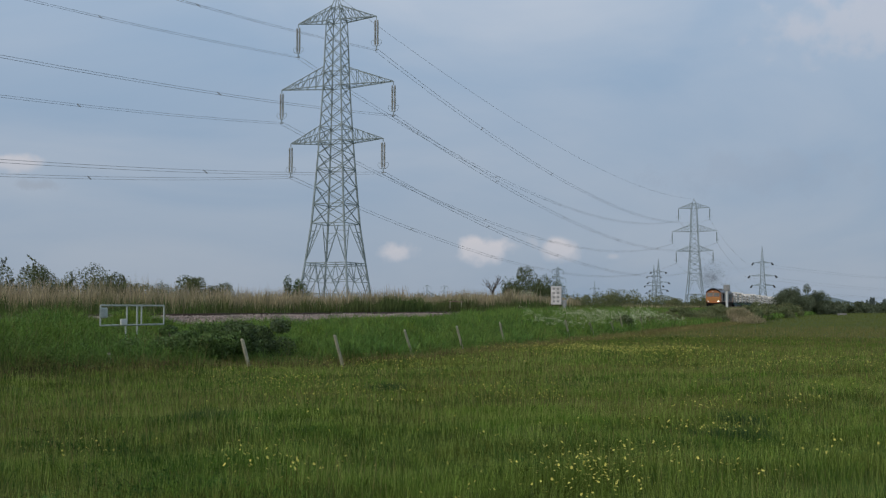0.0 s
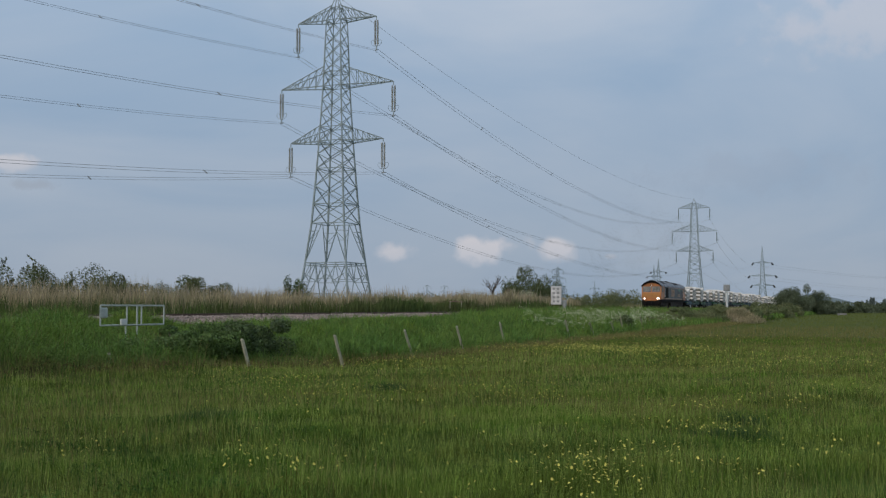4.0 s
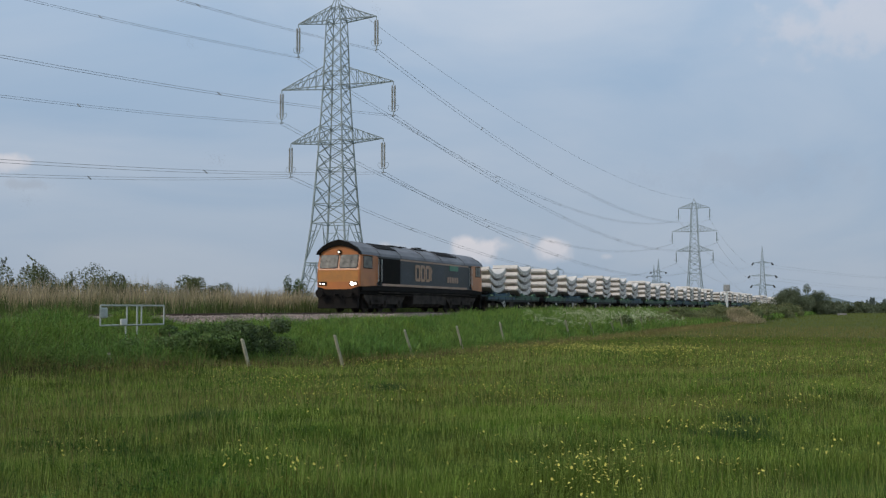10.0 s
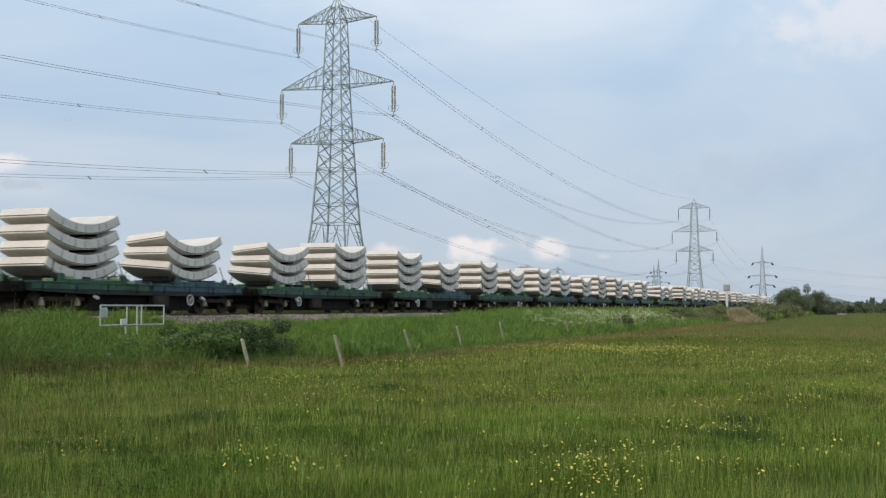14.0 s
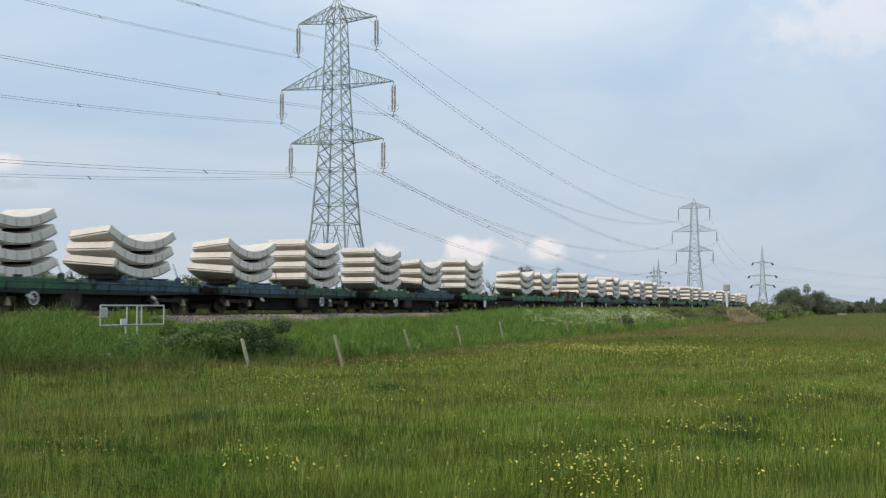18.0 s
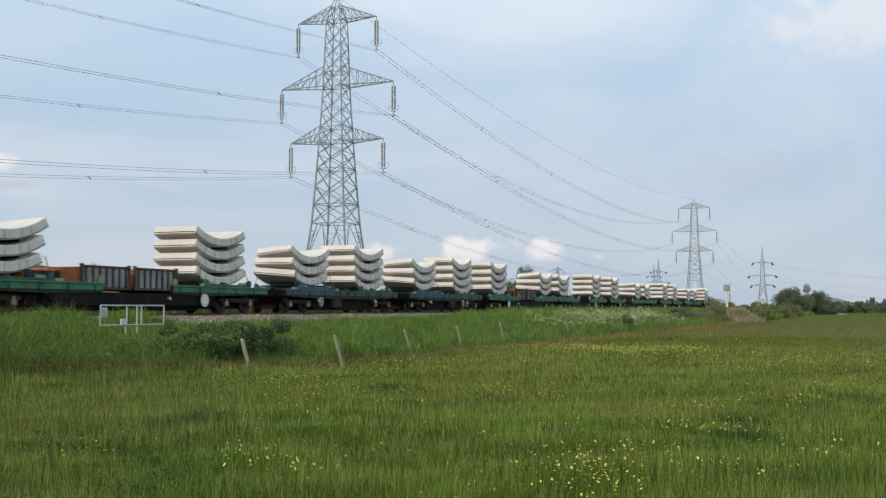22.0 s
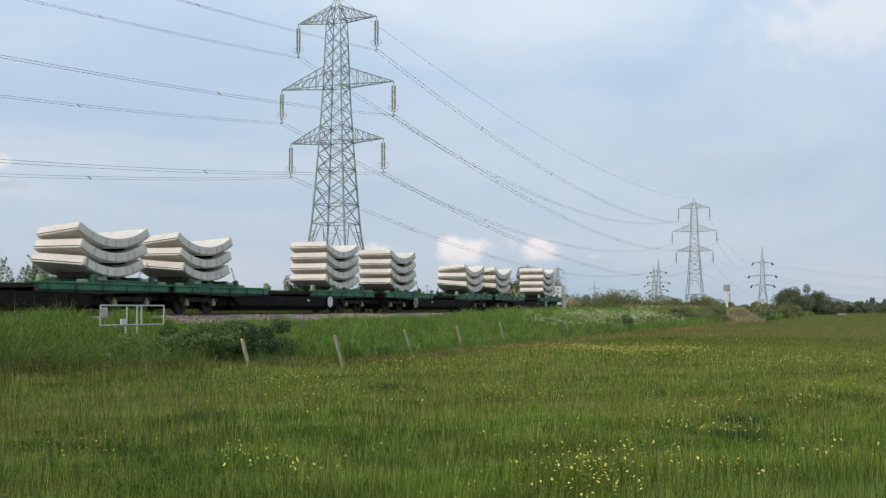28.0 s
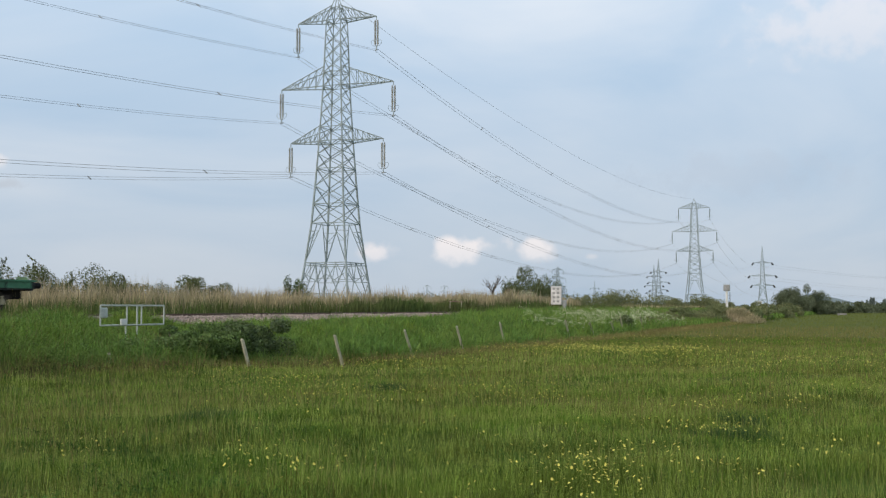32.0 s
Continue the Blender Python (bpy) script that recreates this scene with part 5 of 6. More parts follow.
def short_wagon(first, blue, wheel_x):
    """Flat wagon, 13.6 m, bogies 9.5 m apart; first: pieces in the leading stack."""
    top = empty("flat_wagon")
    for s in (-1, 1):
        bm = bmesh.new()
        prism(bm, [(-6.6, 1.12), (-6.6, 0.82), (-3.4, 0.72), (3.4, 0.72), (6.6, 0.82), (6.6, 1.12)], s * 1.22 - 0.06, s * 1.22 + 0.06)
        part("side_beam", bm, M_WDARK, top)
        bm = bmesh.new()
        box(bm, (0, s * 1.23, 1.115), (13.2, 0.20, 0.05), 0.008)
        part("top_flange", bm, M_WGREEN, top, "green painted top flange")
        for k in range(9):
            bm = bmesh.new()
            box(bm, (-5.6 + 1.4 * k + (0.2 if k % 2 else 0), s * 1.22, 1.18), (0.24 if k % 3 else 0.42, 0.12, 0.11), 0.015)
            part("deck_fitting", bm, M_WPALE if k % 3 == 0 else M_WGREEN, top)
        for dx in (-3.3, 3.3):
            bm = bmesh.new()
            box(bm, (dx, s * 1.287, 0.99), (6.3, 0.02, 0.20), 0.004)
            part("side_panel", bm, M_WBLUE if (blue and (dx < 0) == (first == 3)) else M_WGREEN, top, "grimy painted side panel")
        for k in range(8):
            share("side_rib", rib_mesh(), top, pose(-5.95 + 1.7 * k, s * 1.282, 0.93))
        bm = bmesh.new()
        handwheel(bm, wheel_x, s * 1.30, 0.56, 0.21, False)
        part("brake_wheel", bm, M_WHITE, top, "white spoked hand-brake wheel")
        bm = bmesh.new()
        box(bm, (wheel_x + 1.9 * (1 if wheel_x < 0 else -1), s * 1.15, 0.50), (1.0, 0.25, 0.46), 0.03)
        part("equipment_box", bm, M_GRIME, top)
        for dx in (-3.3, 3.4):
            bm = bmesh.new()
            rod(bm, (dx, s * 1.29, 0.66), (dx + 0.18, s * 1.30, 0.58), 0.06, 8)
            part("brake_indicator", bm, M_WHITE, top)
    bm = bmesh.new()
    box(bm, (0, 0, 1.00), (13.2, 2.3, 0.16))
    # Two low boxes added as black fill for the shadow under the wagon.
    box(bm, (0, 0, 0.50), (6.4, 1.9, 0.74))
    box(bm, (0, 0, 0.45), (12.4, 1.1, 0.5))
    box(bm, (0, 0, 0.75), (13.0, 1.3, 0.3))
    for k in range(7):
        box(bm, (-5.4 + 1.8 * k, 0, 0.88), (0.12, 2.2, 0.2))
    part("underframe_dark_fill", bm, M_BLACK, top)
    for e in (-1, 1):
        bm = bmesh.new()
        box(bm, (e * 6.68, 0, 0.95), (0.16, 2.3, 0.34), 0.02)
        for s in (-1, 1):
            rod(bm, (e * 6.74, s * 0.87, 0.98), (e * 7.1, s * 0.87, 0.98), 0.07, 8)
            rod(bm, (e * 7.1, s * 0.87, 0.98), (e * 7.16, s * 0.87, 0.98), 0.2, 14)
        rod(bm, (e * 6.7, 0, 0.95), (e * 7.35, 0, 0.9), 0.05, 6)
        part("headstock", bm, M_BLACK, top)
        bogie(top, e * 4.86, (-0.9, 0.9), 0.40, 0.98, (0.36, 0.62), M_GRIME, 1.35, M_AXLEBOX)
    for x, n in ((-3.4, first), (3.4, 7 - first)):
        cradle(top, x, M_WBLUE if (blue and n == 3) else M_WGREEN, 0.16 if n == 3 else 0.0)
        lashings(top, x, n)
    return tagged(top, "green and blue flat wagon loaded with concrete tunnel segments" if blue else "green flat wagon loaded with concrete tunnel segments",
                  "wagon", group="wagons of the train")


def long_wagon(first, wheel_x, solid, last=False):
    """Low-centred flat wagon, raised green ends over bogies 14.2 m apart."""
    top = empty("low_flat_wagon")
    for s in (-1, 1):
        for e in (-1, 1):
            bm = bmesh.new()
            prism(bm, [(e * x, z) for x, z in ((2.1, 1.10), (2.1, 0.80), (5.0, 0.74), (9.5, 0.84), (9.5, 1.10))], s * 1.22 - 0.06, s * 1.22 + 0.06)
            part("raised_side", bm, M_WDARK, top, "grimy dark green raised side beam")
            bm = bmesh.new()
            box(bm, (e * 5.8, s * 1.24, 1.115), (7.5, 0.22, 0.06), 0.008)
            box(bm, (e * 5.75, s * 1.287, 0.98), (7.2, 0.02, 0.21), 0.004)
            part("top_flange", bm, M_WBRIGHT, top, "green painted top flange, tinted brighter as if lit")
            for k in range(5):
                bm = bmesh.new()
                box(bm, (e * (4.4 + 1.15 * k), s * 1.22, 1.19), (0.26 if k % 2 else 0.44, 0.13, 0.11), 0.015)
                part("deck_fitting", bm, M_WPALE if k % 2 == 0 else M_WGREEN, top)
            for k in range(5):
                share("side_rib", rib_mesh(), top, pose(e * (2.6 + 1.4 * k), s * 1.282, 0.93))
            bm = bmesh.new()
            box(bm, (e * 2.25, s * 1.24, 1.22), (0.22, 0.16, 0.30), 0.02)
            part("end_stanchion", bm, M_WPALE, top, "pale green stanchion")
        bm = bmesh.new()
        prism(bm, [(-5.2, 0.80), (-4.4, 0.34), (4.4, 0.34), (5.2, 0.80)], s * 1.18 - 0.05, s * 1.18 + 0.05)
        part("low_side", bm, M_BLACK, top, "black low centre beam")
        bm = bmesh.new()
        handwheel(bm, wheel_x, s * 1.31, 0.56, 0.27, solid)
        part("brake_wheel", bm, M_WHITE, top, "white hand-brake disc")
        bm = bmesh.new()
        box(bm, (wheel_x * 0.45, s * 1.26, 0.62), (0.14, 0.05, 0.10))
        part("data_panel", bm, M_WHITE, top)
    bm = bmesh.new()
    for e in (-1, 1):
        box(bm, (e * 5.8, 0, 1.0), (7.3, 2.3, 0.14))
        box(bm, (e * 4.4, 0, 0.62), (2.6, 1.9, 0.55))
        box(bm, (e * 9.0, 0, 0.72), (0.9, 1.6, 0.4))
    box(bm, (0, 0, 0.52), (10.0, 2.2, 0.40))
    # Low black boxes added here too, a solid stand-in for shadow below the well.
    box(bm, (0, 0, 0.30), (9.0, 1.7, 0.34))
    box(bm, (0, 0, 0.45), (17.6, 1.1, 0.5))
    part("underframe_dark_fill", bm, M_BLACK, top)
    for e in (-1, 1):
        bm = bmesh.new()
        box(bm, (e * 9.55, 0, 0.95), (0.16, 2.3, 0.30), 0.02)
        for s in (-1, 1):
            rod(bm, (e * 9.6, s * 0.87, 0.98), (e * (9.75 if not (last and e > 0) else 10.2), s * 0.87, 0.98), 0.10, 8)
        part("headstock", bm, M_BLACK, top)
        bogie(top, e * 7.3, (-0.97, 0.97), 0.42, 0.98, (0.38, 0.66), M_GRIME, 1.4, M_AXLEBOX)
    for x, n in ((-6.1 if first == 4 else -6.6, first), (6.1 if first == 3 else 6.6, 7 - first)):
        cradle(top, x, M_WGREEN, 0.16 if n == 3 else 0.0)
        lashings(top, x, n)
    return tagged(top, "green low-centred flat wagon with raised ends carrying tunnel segments", "wagon", group="wagons of the train")


# ---- tunnel lining segments ----
R_OUT, R_IN, SEG_HALF = 4.25, 3.89, 1.03
KINDS = {}


def segment_mesh(kind):
    """Curved precast piece, hollow side up; kind: half chords on the near and the far edge."""
    near, far = {"square": (1.97, 1.97), "near_long": (2.12, 1.80), "near_short": (1.80, 2.12)}[kind]
    bm = bmesh.new()
    n = 18
    rings = []
    for k in range(n + 1):
        t = -1 + 2 * k / n
        ring = []
        for y, c in ((-SEG_HALF, near), (SEG_HALF, far)):
            a = t * math.asin(c / R_OUT)
            for r in ((R_OUT, R_IN) if y < 0 else (R_IN, R_OUT)):
                ring.append((r * math.sin(a), y, R_OUT - r * math.cos(a)))
        rings.append(ring)
    loft(bm, rings)
    es = [e for e in bm.edges if e.is_manifold and e.calc_face_angle(0) > 0.7]
    bmesh.ops.bevel(bm, geom=es, offset=0.015, segments=1, affect='EDGES', profile=0.5)
    return bm, near, far


def tunnel_segment(kind):
    if kind in KINDS:
        return KINDS[kind]
    bm, near, far = segment_mesh(kind)
    ob = part("tunnel_segment", bm, M_CONC)
    for y, c in ((-SEG_HALF - 0.003, near), (SEG_HALF + 0.003, far)):
        bm = bmesh.new()
        n, am = 18, math.asin(c / R_OUT)
        rings = []
        for k in range(n + 1):
            a = (-1 + 2 * k / n) * am * 0.985
            rings.append([(r * math.sin(a), yy, R_OUT - r * math.cos(a)) for yy, r in ((y - 0.006, R_OUT - 0.023), (y + 0.006, R_OUT - 0.023), (y + 0.006, R_OUT - 0.048), (y - 0.006, R_OUT - 0.048))])
        loft(bm, rings)
        part("gasket", bm, M_GASKET, ob, "black rubber sealing gasket")
        for q0 in (-0.60, -0.24, 0.02, 0.39, 0.60):
            bm = bmesh.new()
            a = q0 * am
            box(bm, (0, y, 0), (0.032, 0.012, 0.27))
            bmesh.ops.transform(bm, matrix=Matrix.Translation(((R_OUT - 0.19) * math.sin(a), 0, R_OUT - (R_OUT - 0.19) * math.cos(a))) @ Matrix.Rotation(-a, 4, 'Y'), verts=bm.verts)
            part("bolt_slot", bm, M_SLOT, ob)
    for s in (-1, 1):
        ends = []
        for y, c in ((-SEG_HALF, near), (SEG_HALF, far)):
            a = s * math.asin(c / R_OUT)
            ends.append(Vector(((R_OUT - 0.065) * math.sin(a) + s * 0.004 * math.cos(a), y * 0.98, R_OUT - (R_OUT - 0.065) * math.cos(a) + 0.004 * abs(math.sin(a)))))
        bm = bmesh.new()
        strut(bm, *ends, 0.03)
        part("gasket", bm, M_GASKET, ob, "black rubber sealing gasket")
    for s in (-1, 1):
        bm = bmesh.new()
        a = s * 0.27
        box(bm, (0, 0, 0), (0.10, 1.2, 0.19), 0.01)
        bmesh.ops.transform(bm, matrix=Matrix.Translation(((R_OUT + 0.095) * math.sin(a), 0, R_OUT - (R_OUT + 0.095) * math.cos(a))) @ Matrix.Rotation(-a, 4, 'Y'), verts=bm.verts)
        part("packing_timber", bm, M_TIMBER, ob, "dark packing timber")
    ob.matrix_basis = pose(0, 0, -50)
    tagged(ob, "pale grey curved concrete tunnel lining segment stacked on a wagon", "tunnel segment", group="stacked tunnel segments")
    KINDS[kind] = ob
    return ob


USED = set()


def stack(s, n):
    """s: middle of the stack behind the cab front."""
    g = random.Random(int(s * 10))
    if n == 4:
        plan, z, step = ["square"] * 4, 1.19, 0.555
    else:
        plan, z, step = ["near_short", "square", "near_long"], 1.36, 0.535
    for k, kind in enumerate(plan):
        src = tunnel_segment(kind)
        if kind in USED:
            ob = copy_thing(src, pose(0, 0, 0))
        else:
            ob = src
            USED.add(kind)
        rides(ob, s - 0.18 + g.uniform(-0.03, 0.03), z + step * k, g.uniform(-0.02, 0.02))


def ribbed_box(w, tall, mat_panel, label):
    """Low open-topped steel box with ribs and coloured corner posts, origin at its base."""
    top = empty("stillage_box")
    for sd in (-1, 1):
        bm = bmesh.new()
        box(bm, (0, sd * 1.16, 0.36), (w, 0.05, 0.60))
        pn = part("side_panel", bm, mat_panel, top)
        for k in range(7):
            bm = bmesh.new()
            box(bm, (-w / 2 + w * (k + 0.5) / 7, sd * 1.20, 0.36), (0.07, 0.06, 0.60))
            part("rib", bm, M_GRIME, pn)
        bm = bmesh.new()
        box(bm, (0, sd * 1.18, 0.68), (w + 0.1, 0.10, 0.07), 0.01)
        box(bm, (0, sd * 1.18, 0.04), (w + 0.1, 0.10, 0.08), 0.01)
        part("edge_rail", bm, M_RUST, pn)
        for e in (-1, 1):
            bm = bmesh.new()
            box(bm, (e * (w / 2 + 0.02), sd * 1.18, 0.38), (0.12, 0.12, 0.76), 0.01)
            part("corner_post", bm, M_GRIME if w < 2 else M_RUST, top, "dark corner post" if w < 2 else "rusty corner post")
    for e in (-1, 1):
        bm = bmesh.new()
        box(bm, (e * w / 2, 0, 0.36), (0.05, 2.3, 0.60))
        part("end_panel", bm, M_BOXORANGE, top, "orange end panel")
    bm = bmesh.new()
    box(bm, (0, 0, 0.03), (w, 2.2, 0.06))
    part("floor_panel", bm, M_GRIME, top)
    for ch in top.children_recursive:
        ch.data.transform(Matrix.Diagonal((1, 1, tall, 1)))
    return tagged(top, label, "steel box")


# middle of each wagon behind the cab front, leading stack size, blue fittings, brake wheel place
SHORT = [(28.0, 3, True, -2.9), (43.0, 4, True, 2.6), (57.7, 3, False, -3.0), (72.6, 4, True, -2.9), (87.5, 4, False, 2.7), (102.2, 4, True, -3.0),
         (117.0, 3, True, 2.6), (131.9, 4, True, -3.0), (186.3, 3, True, -3.0), (201.3, 3, True, 2.6)]
for s, first, blue, wx in SHORT:
    rides(short_wagon(first, blue, wx), s)
    for dx, n in ((-3.4, first), (3.4, 7 - first)):
        stack(s + dx, n)
LONG = [(149.5, 4, -4.9, True), (168.6, 3, 4.3, True), (218.8, 4, -4.8, True), (238.0, 3, 4.3, True), (258.9, 4, -4.9, True), (278.1, 3, 4.0, True),
        (298.5, 4, -5.0, False), (318.1, 3, 4.1, False)]
for k, (s, first, wx, solid) in enumerate(LONG):
    rides(long_wagon(first, wx, solid, s > 310), s)
    for dx, n in ((-6.1 if first == 4 else -6.6, first), (6.15 if first == 3 else 6.6, 7 - first)):
        stack(s + dx, n)
for s in (166.75, 169.75, 217.55, 220.4):
    rides(ribbed_box(2.6, 1.2, M_BOXGREY, "low grey ribbed steel box with rusty frame in the wagon well"), s, 0.90)
for s in (163.45, 214.5):
    rides(ribbed_box(1.5, 0.58, M_BOXBLUE, "small blue and orange steel box on the wagon"), s, 1.08)


def along(t):
    """How far the train has come: it gathers speed once its engine has passed."""
    return SPEED * t + 0.0375 * max(t - 11.5, 0.0) ** 2


def motions():
    for ob, s, z, dy in MOVING:
        walk(ob, [(t, pose(FRONT + s - along(t), TRACK + dy, RAIL + z)) for t in (0, 6, 11.5, 13, 15, 18, 21, 24, 27, 30, END)])
    turns = [k * 0.04 for k in range(int(END / 0.04) + 1)]
    for w, a, r in WHEELS:
        walk(w, [(t, pose(a, 0, r) @ Matrix.Rotation(-along(t) / r, 4, 'Y')) for t in turns])
    for ob, rows in DRIFTING:
        walk(ob, rows)


# ---- clouds ----
DRIFTING = []


def cloud_material(seed, low, high, dense):
    m = bpy.data.materials.new("cloud")
    m.use_nodes = True
    n, l = m.node_tree.nodes, m.node_tree.links
    n.clear()
    tc = n.new("ShaderNodeTexCoord")
    noise_t = n.new("ShaderNodeTexNoise")
    noise_t.inputs["Scale"].default_value, noise_t.inputs["Detail"].default_value = 0.011, 6
    off = n.new("ShaderNodeMapping")
    off.inputs["Location"].default_value = (seed * 613.0, seed * 271.0, 0)
    l.new(tc.outputs["Object"], off.inputs["Vector"])
    l.new(off.outputs[0], noise_t.inputs["Vector"])
    ln = n.new("ShaderNodeVectorMath")
    ln.operation = 'LENGTH'
    sc = n.new("ShaderNodeMapping")
    sc.inputs["Location"].default_value = (-1, -1, 0)
    sc.inputs["Scale"].default_value = (2, 2, 0)
    l.new(tc.outputs["Generated"], sc.inputs["Vector"])
    l.new(sc.outputs[0], ln.inputs[0])
    add = n.new("ShaderNodeMath")
    add.operation = 'MULTIPLY_ADD'
    add.inputs[1].default_value, add.inputs[2].default_value = 1.5, -0.10
    l.new(noise_t.outputs["Fac"], add.inputs[0])
    sub = n.new("ShaderNodeMath")
    sub.operation = 'SUBTRACT'
    l.new(add.outputs[0], sub.inputs[0])
    l.new(ln.outputs["Value"], sub.inputs[1])
    r = n.new("ShaderNodeMapRange")
    r.interpolation_type = 'SMOOTHSTEP'
    r.inputs["From Min"].default_value, r.inputs["From Max"].default_value = 0.0, 0.5
    r.inputs["To Max"].default_value = dense
    l.new(sub.outputs[0], r.inputs["Value"])
    sep = n.new("ShaderNodeSeparateXYZ")
    l.new(tc.outputs["Generated"], sep.inputs[0])
    # Cloud lighting is in the emitted colour: greyer base, pinker white top.
    mix = n.new("ShaderNodeMix")
    mix.data_type = 'RGBA'
    mix.inputs["A"].default_value, mix.inputs["B"].default_value = (*low, 1), (*high, 1)
    l.new(sep.outputs["Y"], mix.inputs["Factor"])
    em = n.new("ShaderNodeEmission")
    l.new(mix.outputs["Result"], em.inputs["Color"])
    tr = n.new("ShaderNodeBsdfTransparent")
    ms = n.new("ShaderNodeMixShader")
    l.new(r.outputs[0], ms.inputs[0])
    l.new(tr.outputs[0], ms.inputs[1])
    l.new(em.outputs[0], ms.inputs[2])
    out = n.new("ShaderNodeOutputMaterial")
    l.new(ms.outputs[0], out.inputs["Surface"])
    return m


def cloud(x, y, z, w, h, drift, seed, dense=0.8, low=(0.68, 0.71, 0.79), high=(1.0, 0.91, 0.90), label="small pale cumulus cloud low in the sky"):
    """A far bank of cloud, slightly bulged towards the viewer; drift: metres sideways over the clip."""
    nx, ny = 13, 9
    vs, qs = [], []
    for j in range(ny):
        for i in range(nx):
            u, v = i / (nx - 1) * 2 - 1, j / (ny - 1) * 2 - 1
            vs.append((u * w / 2, v * h / 2, 0.12 * h * (2 - u * u - v * v)))
    for j in range(ny - 1):
        for i in range(nx - 1):
            k = j * nx + i
            qs.append((k, k + 1, k + 1 + nx, k + nx))
    me = quick_mesh("cloud", np.array(vs), np.array(qs))
    me.materials.append(cloud_material(seed, low, high, dense))
    ob = new("cloud", me)
    m = look((x, y, z), (2 * x, 2 * y, 2 * z - EYE))
    side = m.to_3x3() @ Vector((1, 0, 0))
    rows = []
    for t in (0, 16, END):
        rows.append((t, Matrix.Translation(side * drift * t / END) @ m))
    ob.matrix_basis = rows[0][1]
    ob.visible_shadow = False
    DRIFTING.append((ob, rows))
    return tagged(ob, label, "cloud", group="clouds")


FAR = 3600.0
C, S_ = math.cos(radians(21.19)), math.sin(radians(21.19))


def sky_point(right, up):
    """A far point of the sky, by slopes to the right of and above the view's level axis."""
    return (FAR * (C + right * S_), FAR * (S_ - right * C), EYE + FAR * up)


for right, up, w, h, drift, seed, dense in ((0.038, 0.055, 400, 180, -80, 1, 0.72), (0.106, 0.053, 200, 160, -75, 2, 0.65), (-0.044, 0.050, 280, 120, -70, 3, 0.6),
                                            (-0.39, 0.133, 400, 100, -110, 4, 0.6), (0.155, 0.047, 90, 40, -70, 6, 0.25)):
    cloud(*sky_point(right, up), w, h, drift, seed, dense)
# Separate grey sheet that paints the shade below a cloud.
cloud(*sky_point(-0.37, 0.112), 280, 75, -110, 5, 0.45, (0.40, 0.45, 0.53), (0.44, 0.49, 0.57), "grey shaded underside of a cloud low in the sky")

cloud(*sky_point(0.385, 0.262), 1150, 420, -60, 8, 0.34, (0.70, 0.72, 0.80), (0.98, 0.90, 0.92), "thin pinkish white high cloud")
cloud(*sky_point(0.30, 0.125), 1300, 240, -60, 9, 0.30, (0.40, 0.49, 0.62), (0.44, 0.52, 0.65), "soft blue-grey bank of cloud")

# ---- buttercups ----
cx, cy = [], []
for a, b, n, sp in [(8.9, 5.4, 22, .25), (8.2, 4.4, 30, .3), (18.1, 10.2, 130, .9), (20.1, 12.3, 60, .8), (16.7, 8.1, 110, .8), (37.8, 9.4, 700, 2.0), (36.0, 6.7, 700, 1.8),
                    (36.8, 11.2, 160, 1.8), (9.2, 2.3, 75, .28), (8.6, 2.0, 40, .3), (15.8, 2.2, 40, .5), (9.6, 1.1, 26, .3), (17.0, 1.0, 34, .5), (11.1, 0.4, 16, .4),
                    (7.7, 2.9, 18, .3), (9.9, 1.9, 24, .3), (49.2, 9.7, 240, 4.0), (16.6, 4.9, 60, .6), (26.0, 3.7, 70, 1.6), (29.6, 1.9, 110, 2.4), (26.0, 11.4, 160, 1.6),
                    (17.5, 6.0, 60, .7), (9.4, 7.3, 14, .4), (8.5, 7.1, 8, .3), (19.7, 0.4, 40, 1.0), (13.0, 1.7, 40, .5), (13.3, 2.8, 22, .5), (14.0, 7.0, 40, 1.2),
                    (18.5, 3.5, 40, 1.5), (30, 6, 150, 4.0), (22, 9, 130, 2.5), (30, 1.5, 160, 2.6), (12, 4, 40, 2.0), (45, 4, 160, 8)]:
    cx.append(rng.normal(a, sp, int(n * 1.5)))
    cy.append(rng.normal(b, sp * 0.8, int(n * 1.5)))
cx, cy = np.concatenate(cx), np.concatenate(cy)
ok = (cy < TOE(cx)) & (np.hypot(cx, cy) > 8.3)
cx, cy = cx[ok], cy[ok]
root = on_ground(cx, cy)
hh = rng.uniform(0.20, 0.36, len(cx))
blades("buttercup_stalks", root, hh, np.full(len(cx), 0.005), M_GRASS, 0.02, "thin green buttercup stalks", "flowers")
ang = np.arange(6) * np.pi / 3
rad = rng.uniform(0.0072, 0.0125, len(cx)) * np.clip(np.hypot(cx, cy) / 24, 1, 1.25)
tilt = rng.normal(0, 0.5, (len(cx), 2))
rim = np.stack([np.cos(ang), np.sin(ang), np.full(6, 0.35)], 1)[None] * rad[:, None, None]
rim[:, :, 2] += rim[:, :, 0] * tilt[:, :1] + rim[:, :, 1] * tilt[:, 1:]
tipp = root + np.stack([np.zeros(len(cx)), np.zeros(len(cx)), hh], 1)
v = np.concatenate([tipp[:, None], tipp[:, None] + rim], 1)
fan = np.array([[0, 1 + k, 1 + (k + 1) % 6] for k in range(6)])
me = quick_mesh("buttercups", v.reshape(-1, 3), None, (np.arange(len(cx))[:, None, None] * 7 + fan[None]).reshape(-1, 3))
me.materials.append(M_YELLOW)
tagged(new("buttercups", me), "yellow buttercups scattered through the meadow", "flowers", kind="stuff")


